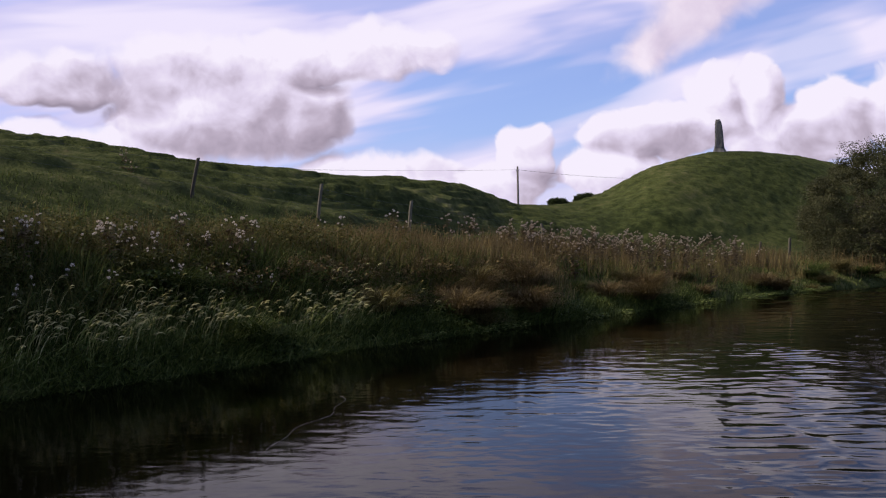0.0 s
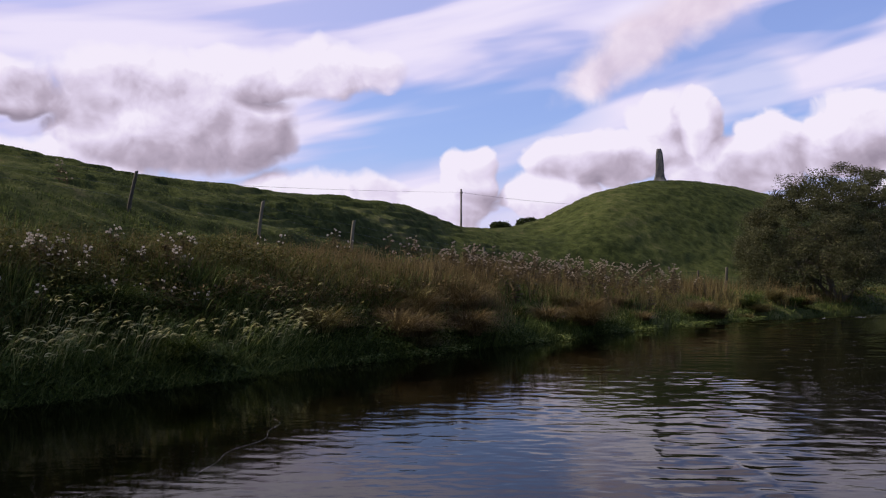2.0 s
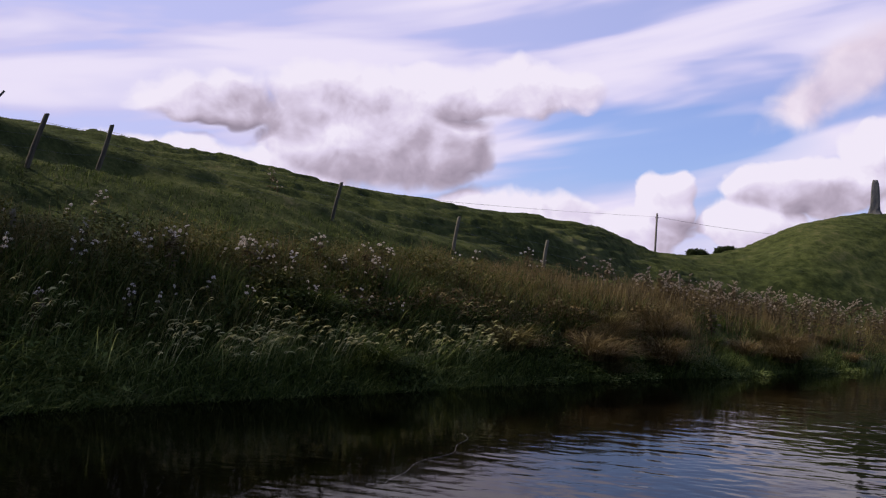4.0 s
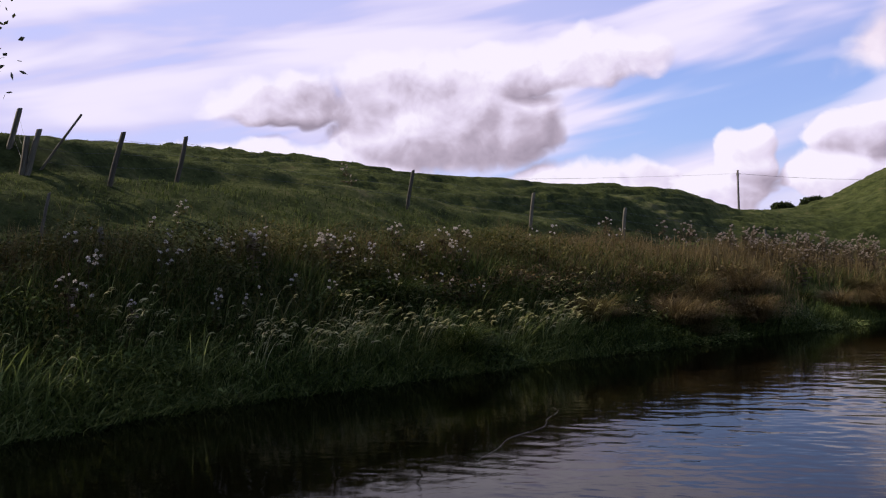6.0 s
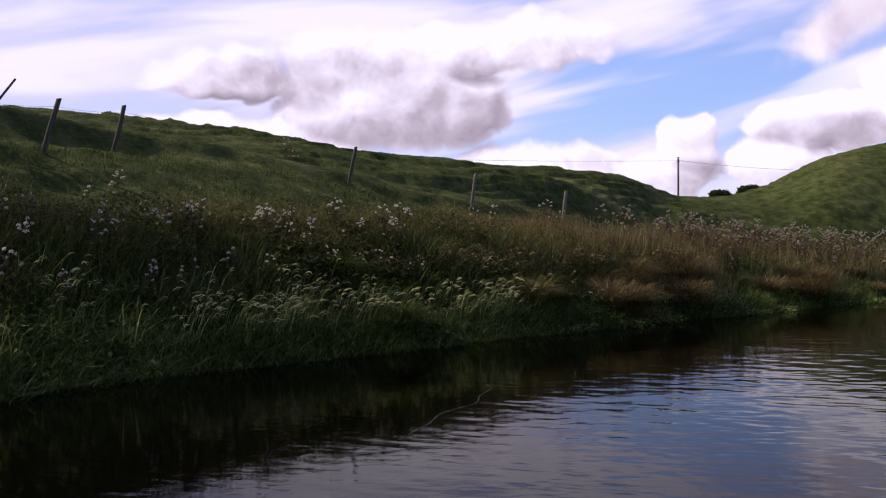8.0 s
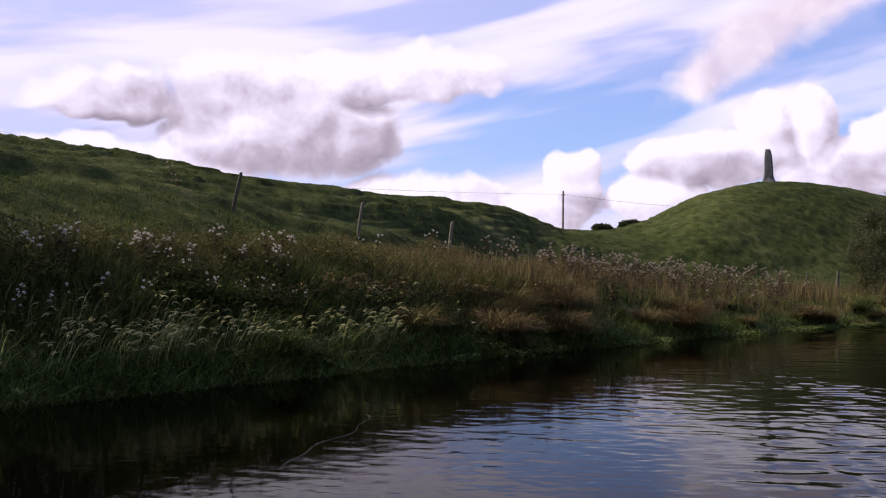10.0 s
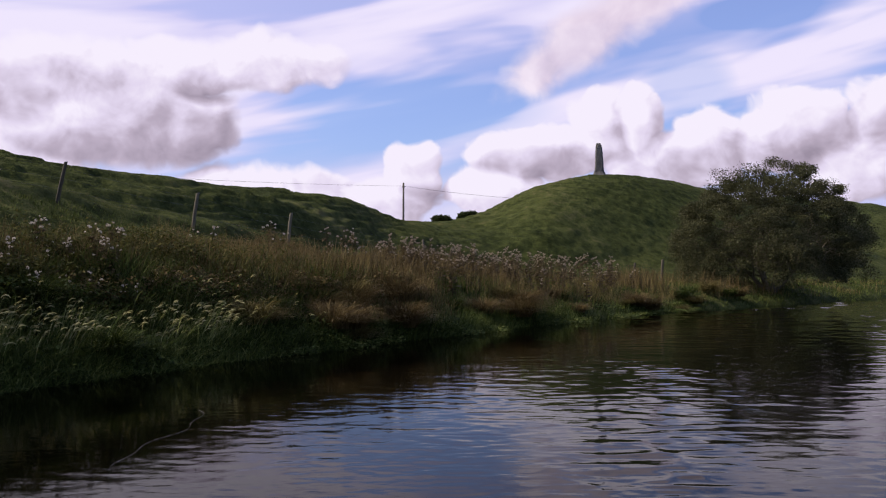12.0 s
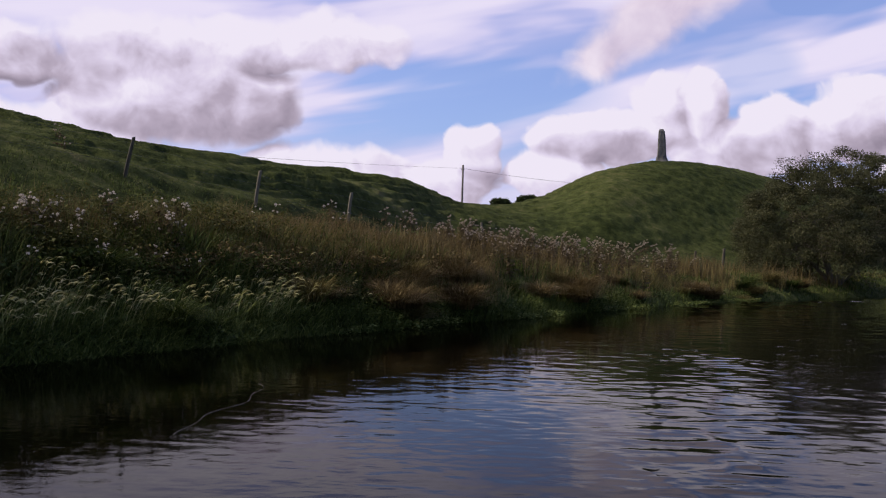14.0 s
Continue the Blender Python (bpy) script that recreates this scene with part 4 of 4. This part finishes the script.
# ---- monument on the mound ----
def build_monument():
    b, dist = 15.03, drawn_in(15.03, 120.0)
    p = away(b, 0, dist)
    r = np.random.default_rng(3)
    root = new("stone_monument")
    root.location = (p.x, p.y, at_ground(p.x, p.y) - 0.2)
    root.rotation_euler = (0, 0, radians(-b))
    root.scale = (dist / 120.0,) * 3

    def loft(rings, sides, seed):
        q = np.random.default_rng(seed)
        wob = q.uniform(0.93, 1.07, sides)
        v, f = [], []
        for z, hw, hd, off in rings:
            for s in range(sides):
                a = 2 * math.pi * s / sides
                c, d = math.cos(a), math.sin(a)
                sq = 1 / max(abs(c), abs(d)) ** 0.6
                k = wob[s] * q.uniform(0.95, 1.05)
                v.append((off + hw * c * sq * k, hd * d * sq * k, z + q.normal(0, 0.03)))
        for i in range(len(rings) - 1):
            for s in range(sides):
                n = (s + 1) % sides
                f.append((i * sides + s, i * sides + n, (i + 1) * sides + n, (i + 1) * sides + s))
        v.append((rings[-1][3], 0, rings[-1][0] + 0.05))
        t = (len(rings) - 1) * sides
        return np.array(v), [np.array(f), np.array([(t + s, t + (s + 1) % sides, len(v) - 1) for s in range(sides)])]

    v, f = loft([(0.9, 0.60, 0.5, 0), (1.5, 0.53, 0.47, 0), (2.2, 0.50, 0.44, 0.0), (3.0, 0.47, 0.42, -0.02), (3.6, 0.43, 0.38, -0.04), (4.1, 0.37, 0.33, -0.06), (4.4, 0.25, 0.23, -0.10)], 14, 5)
    mesh_object("pillar", v, f, STONE, root, smooth=False)
    v, f = loft([(-0.5, 1.5, 1.3, 0.05), (0.05, 1.2, 1.0, 0.05), (0.35, 0.95, 0.8, 0.03), (0.7, 0.73, 0.62, 0.0), (1.05, 0.58, 0.5, 0)], 14, 6)
    mesh_object("plinth", v, f, STONE, root, smooth=False, label="spreading rough stone foot of the pillar")
    tagged(root, "tall tapering grey stone pillar with a spreading foot on the mound", "monument")


build_monument()


# ---- pole and line ----
def build_pole_line():
    poles = [(3.5, 150.0, 5.40), (-27.0, 135.0, 6.25), (14.0, 230.0, 4.55)]  # bearing, distance, elevation of the top
    tops = []
    for b, dist, top in poles:
        p = away(b, 0, dist)
        z = at_ground(p.x, p.y) - 0.5
        h = 1.7 + dist * math.tan(radians(top)) - z
        root = new("utility_pole")
        root.location = (p.x, p.y, z)
        v, f = tube_arrays([Vector((0, 0, -0.5)), Vector((0, 0, h * 0.5)), Vector((0, 0, h))], [0.19, 0.17, 0.14], 10)
        v = np.concatenate([v, [[0, 0, h + 0.03]]])
        mesh_object("shaft", v, [f, np.array([(20 + s, 20 + (s + 1) % 10, 30) for s in range(10)])], POLE, root)
        for s in (-1, 1):
            v, f = tube_arrays([Vector((0.12 * s, 0, h - 0.75)), Vector((0.2 * s, 0, h - 0.7)), Vector((0.2 * s, 0, h - 0.5)), Vector((0.2 * s, 0, h - 0.48))], [0.03, 0.035, 0.05, 0.005], 6)
            mesh_object("insulator", v, f, WIRE, root)
        tagged(root, "dark wooden utility pole carrying two wires over the saddle", "utility pole", "utility poles")
        tops.append(Vector((p.x, p.y, z + h - 0.5)))
    for s in (-0.2, 0.2):
        chain = [tops[1], tops[0], tops[2]]
        pts = []
        for a, b in zip(chain, chain[1:]):
            for i in range(24):
                t = i / 24
                q = a.lerp(b, t)
                q.z -= 0.8 * 4 * t * (1 - t)
                pts.append(q + Vector((s, 0, 0)))
        v, f = tube_arrays(pts, [0.010] * len(pts), 4)
        tagged(mesh_object("overhead_wire", v, f, WIRE), "thin dark overhead wire sagging between utility poles", "wire", "overhead wires")


build_pole_line()


# ---- trees ----
def build_tree(name, label, x, y, z, height, spread, seed, leaves, leaf, trunks=3, mat=LEAF, sag=0.35, lean=(0, 0), squash=1.0, low=0.12, dome=None):
    """Several stems from one stool, forking limbs, and a crown of single leaves carried by the twigs."""
    r = np.random.default_rng(seed)
    root = new(name)
    root.location = (x, y, z)
    ends, wood = [], {"trunk": [], "limb": []}

    def grow(p, d, length, radius, depth):
        pts, rad = [p.copy()], [radius]
        n = 4
        for i in range(n):
            d = (d + Vector(r.normal(0, 0.16, 3)) + Vector((0, 0, -0.05 * depth * sag))).normalized()
            p = p + d * (length / n)
            pts.append(p.copy())
            rad.append(radius * (1 - 0.75 * (i + 1) / n))
            if depth >= 2:
                ends.append((p.copy(), d.copy(), depth))
        wood["trunk" if depth == 0 else "limb"].append(tube_arrays(pts, rad, 7 if depth < 2 else 4))
        if depth < 4:
            kids = (5, 5, 4, 3)[depth]
            for c in range(kids):
                t = r.uniform(0.3, 1.0) if depth else r.uniform(0.35, 1.0)
                i = min(int(t * n), n - 1)
                q = pts[i].lerp(pts[i + 1], t * n - i)
                side = Vector(r.normal(0, 1, 3))
                side = (side - d * side.dot(d)).normalized()
                nd = (d * r.uniform(0.35, 0.8) + side * r.uniform(0.6, 1.0) + Vector((0, 0, 0.12 * (1 - sag)))).normalized()
                grow(q, nd, length * r.uniform(0.52, 0.72), radius * 0.45, depth + 1)

    for i in range(trunks):
        a = 2 * math.pi * (i + r.uniform(-0.2, 0.2)) / trunks
        tilt = r.uniform(0.25, 0.75) * spread / height
        d = Vector((math.cos(a) * tilt + lean[0], math.sin(a) * tilt + lean[1], 1)).normalized()
        grow(Vector((math.cos(a) * 0.15, math.sin(a) * 0.15, -0.15)), d, height * r.uniform(0.42, 0.55), 0.035 * height * 0.6, 0)
    for part_name, pieces in wood.items():
        if part_name == "trunk":
            for v, f in pieces:
                mesh_object("trunk", v, f, BARK, root)
        else:
            v, f = joined(pieces)
            mesh_object("branchwork", v, f, BARK, root)
    e = np.array([q[0][:] for q in ends])
    # shape the crown: leaves sit on twigs, more of them on the outside
    w = np.array([0.4 if q[2] == 2 else 1.0 for q in ends])
    pick = r.choice(len(e), leaves, p=w / w.sum())
    c = e[pick] + np.clip(r.normal(0, 1, (leaves, 3)), -1.7, 1.7) * np.array([0.045, 0.045, 0.036]) * height * squash
    if dome:
        k = int(0.8 * leaves)
        n_cl = 300
        a, b = r.uniform(0, 2 * math.pi, n_cl), r.uniform(-0.34, 1.0, n_cl)
        rad = r.uniform(0.55, 1.0, n_cl) ** 0.5
        ring = np.sqrt(np.clip(1 - b * np.abs(b), 0, 1))
        cen = np.stack([np.cos(a) * ring * rad * dome[0], np.sin(a) * ring * rad * dome[0], dome[1] + b * rad * dome[2]], 1)
        cen[:, 2] += 0.5 * fbm(cen[:, 0] / 1.5, cen[:, 1] / 1.5, 2, seed)
        which = r.integers(n_cl, size=k)
        c[:k] = cen[which] + np.clip(r.normal(0, 1, (k, 3)), -1.7, 1.7) * np.array([0.056, 0.056, 0.038]) * dome[0] * r.uniform(0.6, 1.4, n_cl)[which][:, None]
    c = c[c[:, 2] > low * height]
    n = len(c)
    d = r.normal(0, 1, (n, 3))
    d[:, 2] = d[:, 2] * 0.6 - 0.4
    d /= np.linalg.norm(d, axis=1)[:, None]
    s = np.cross(d, r.normal(0, 1, (n, 3)))
    s /= np.linalg.norm(s, axis=1)[:, None]
    ln = leaf * r.uniform(0.7, 1.3, n)[:, None]
    v = np.stack([c, c + d * ln * 0.45 + s * ln * 0.22, c + d * ln, c + d * ln * 0.45 - s * ln * 0.22], 1).reshape(-1, 3)
    mesh_object("crown", v, np.arange(4 * n).reshape(-1, 4), mat, root, smooth=False)
    tagged(root, label, "tree")
    return root


def build_trees():
    p = away(24.5, 0, 61.0)
    build_tree("willow", "broad bushy willow with grey-green and rusty leaves at the water edge", p.x, p.y, at_ground(p.x, p.y), 6.9, 7.2, 21, 230000, 0.105, trunks=6, low=0.05, dome=(5.6, 2.4, 5.5))
    p = away(-52.7, 0, 21.0)
    build_tree("bank_tree", "leafy tree on the bank with twigs hanging into view", p.x, p.y, at_ground(p.x, p.y), 8.5, 5.0, 9, 9000, 0.16, trunks=1)
    for i, (b, dist, h) in enumerate(((5.65, 112.0, 3.60), (6.05, 113.0, 3.58), (7.15, 111.0, 3.80), (7.6, 112.0, 3.86))):
        dist = drawn_in(b, dist)
        p = away(b, 0, dist)
        z = at_ground(p.x, p.y) - 0.2
        tall = 1.7 + dist * math.tan(radians(h)) - z
        build_tree("hedge_bush", "small dark hedgerow bush far off on the saddle", p.x, p.y, z, tall * 0.85, tall * 0.6, 60 + i, 1500, 0.19, trunks=3, mat=LEAF_FAR, dome=(0.62, tall * 0.6, tall * 0.42))
    p = away(-33.0, 0, drawn_in(-33.0, 53.0))
    build_tree("crest_bush", "low dark bush on the crest of the hill", p.x, p.y, at_ground(p.x, p.y) - 0.2, 0.25, 0.8, 77, 2600, 0.06, trunks=6, mat=LEAF_FAR, low=0.02, dome=(0.55, 0.04, 0.15))


build_trees()


# ---- fishing tackle ----
def build_tackle():
    """The floating line, and the rod at rest on the near bank."""
    pts = []
    for i in range(40):
        t = i / 39
        d = 12.3 - 3.4 * t
        b = -7.6 - 3.4 * t + 0.9 * math.sin(5.0 * t) + 0.25 * math.sin(17 * t)
        q = away(b, 0, d)
        pts.append(Vector((q.x, q.y, 0.006)))
    v, f = tube_arrays(pts, [0.0011] * len(pts), 5)
    tagged(mesh_object("fishing_line", v, f, LINE), "pale fishing line floating in curves on the water", "fishing line")
    root = new("fishing_rod")
    root.matrix_basis = pose(0.55, -0.75, at_ground(0.55, -0.75) + 0.06, 0, 82, 70)
    for name, z0, z1, r0, r1, mat in (("handle", 0.0, 0.32, 0.014, 0.013, CORK), ("butt_section", 0.3, 1.0, 0.007, 0.005, ROD), ("tip_section", 0.99, 1.9, 0.005, 0.0012, ROD)):
        v, f = tube_arrays([Vector((0, 0, z0)), Vector((0, 0, z0 + 0.01)), Vector((0, 0, (z0 + z1) / 2)), Vector((0, 0, z1)), Vector((0, 0, z1 + 0.002))], [r0 * 0.3, r0, (r0 + r1) / 2, r1, r1 * 0.3], 8)
        mesh_object(name, v, f, mat, root)
    for z in (0.7, 1.0, 1.3, 1.55, 1.75):
        a = [Vector((0.008 + 0.006 * math.cos(s), 0.006 * math.sin(s), z)) for s in np.linspace(0, 2 * math.pi, 10)]
        v, f = tube_arrays(a, [0.0008] * 10, 4)
        mesh_object("line_guide", v, f, WIRE, root)
    tagged(root, "slim dark fishing rod with cork grip lying on the near bank", "fishing rod")


LINE = plain_material("fishing_line_coat", (0.22, 0.19, 0.16), 0.5)
CORK = plain_material("cork", (0.36, 0.24, 0.14), 0.9)
ROD = plain_material("rod_blank", (0.02, 0.02, 0.022), 0.3)
build_tackle()
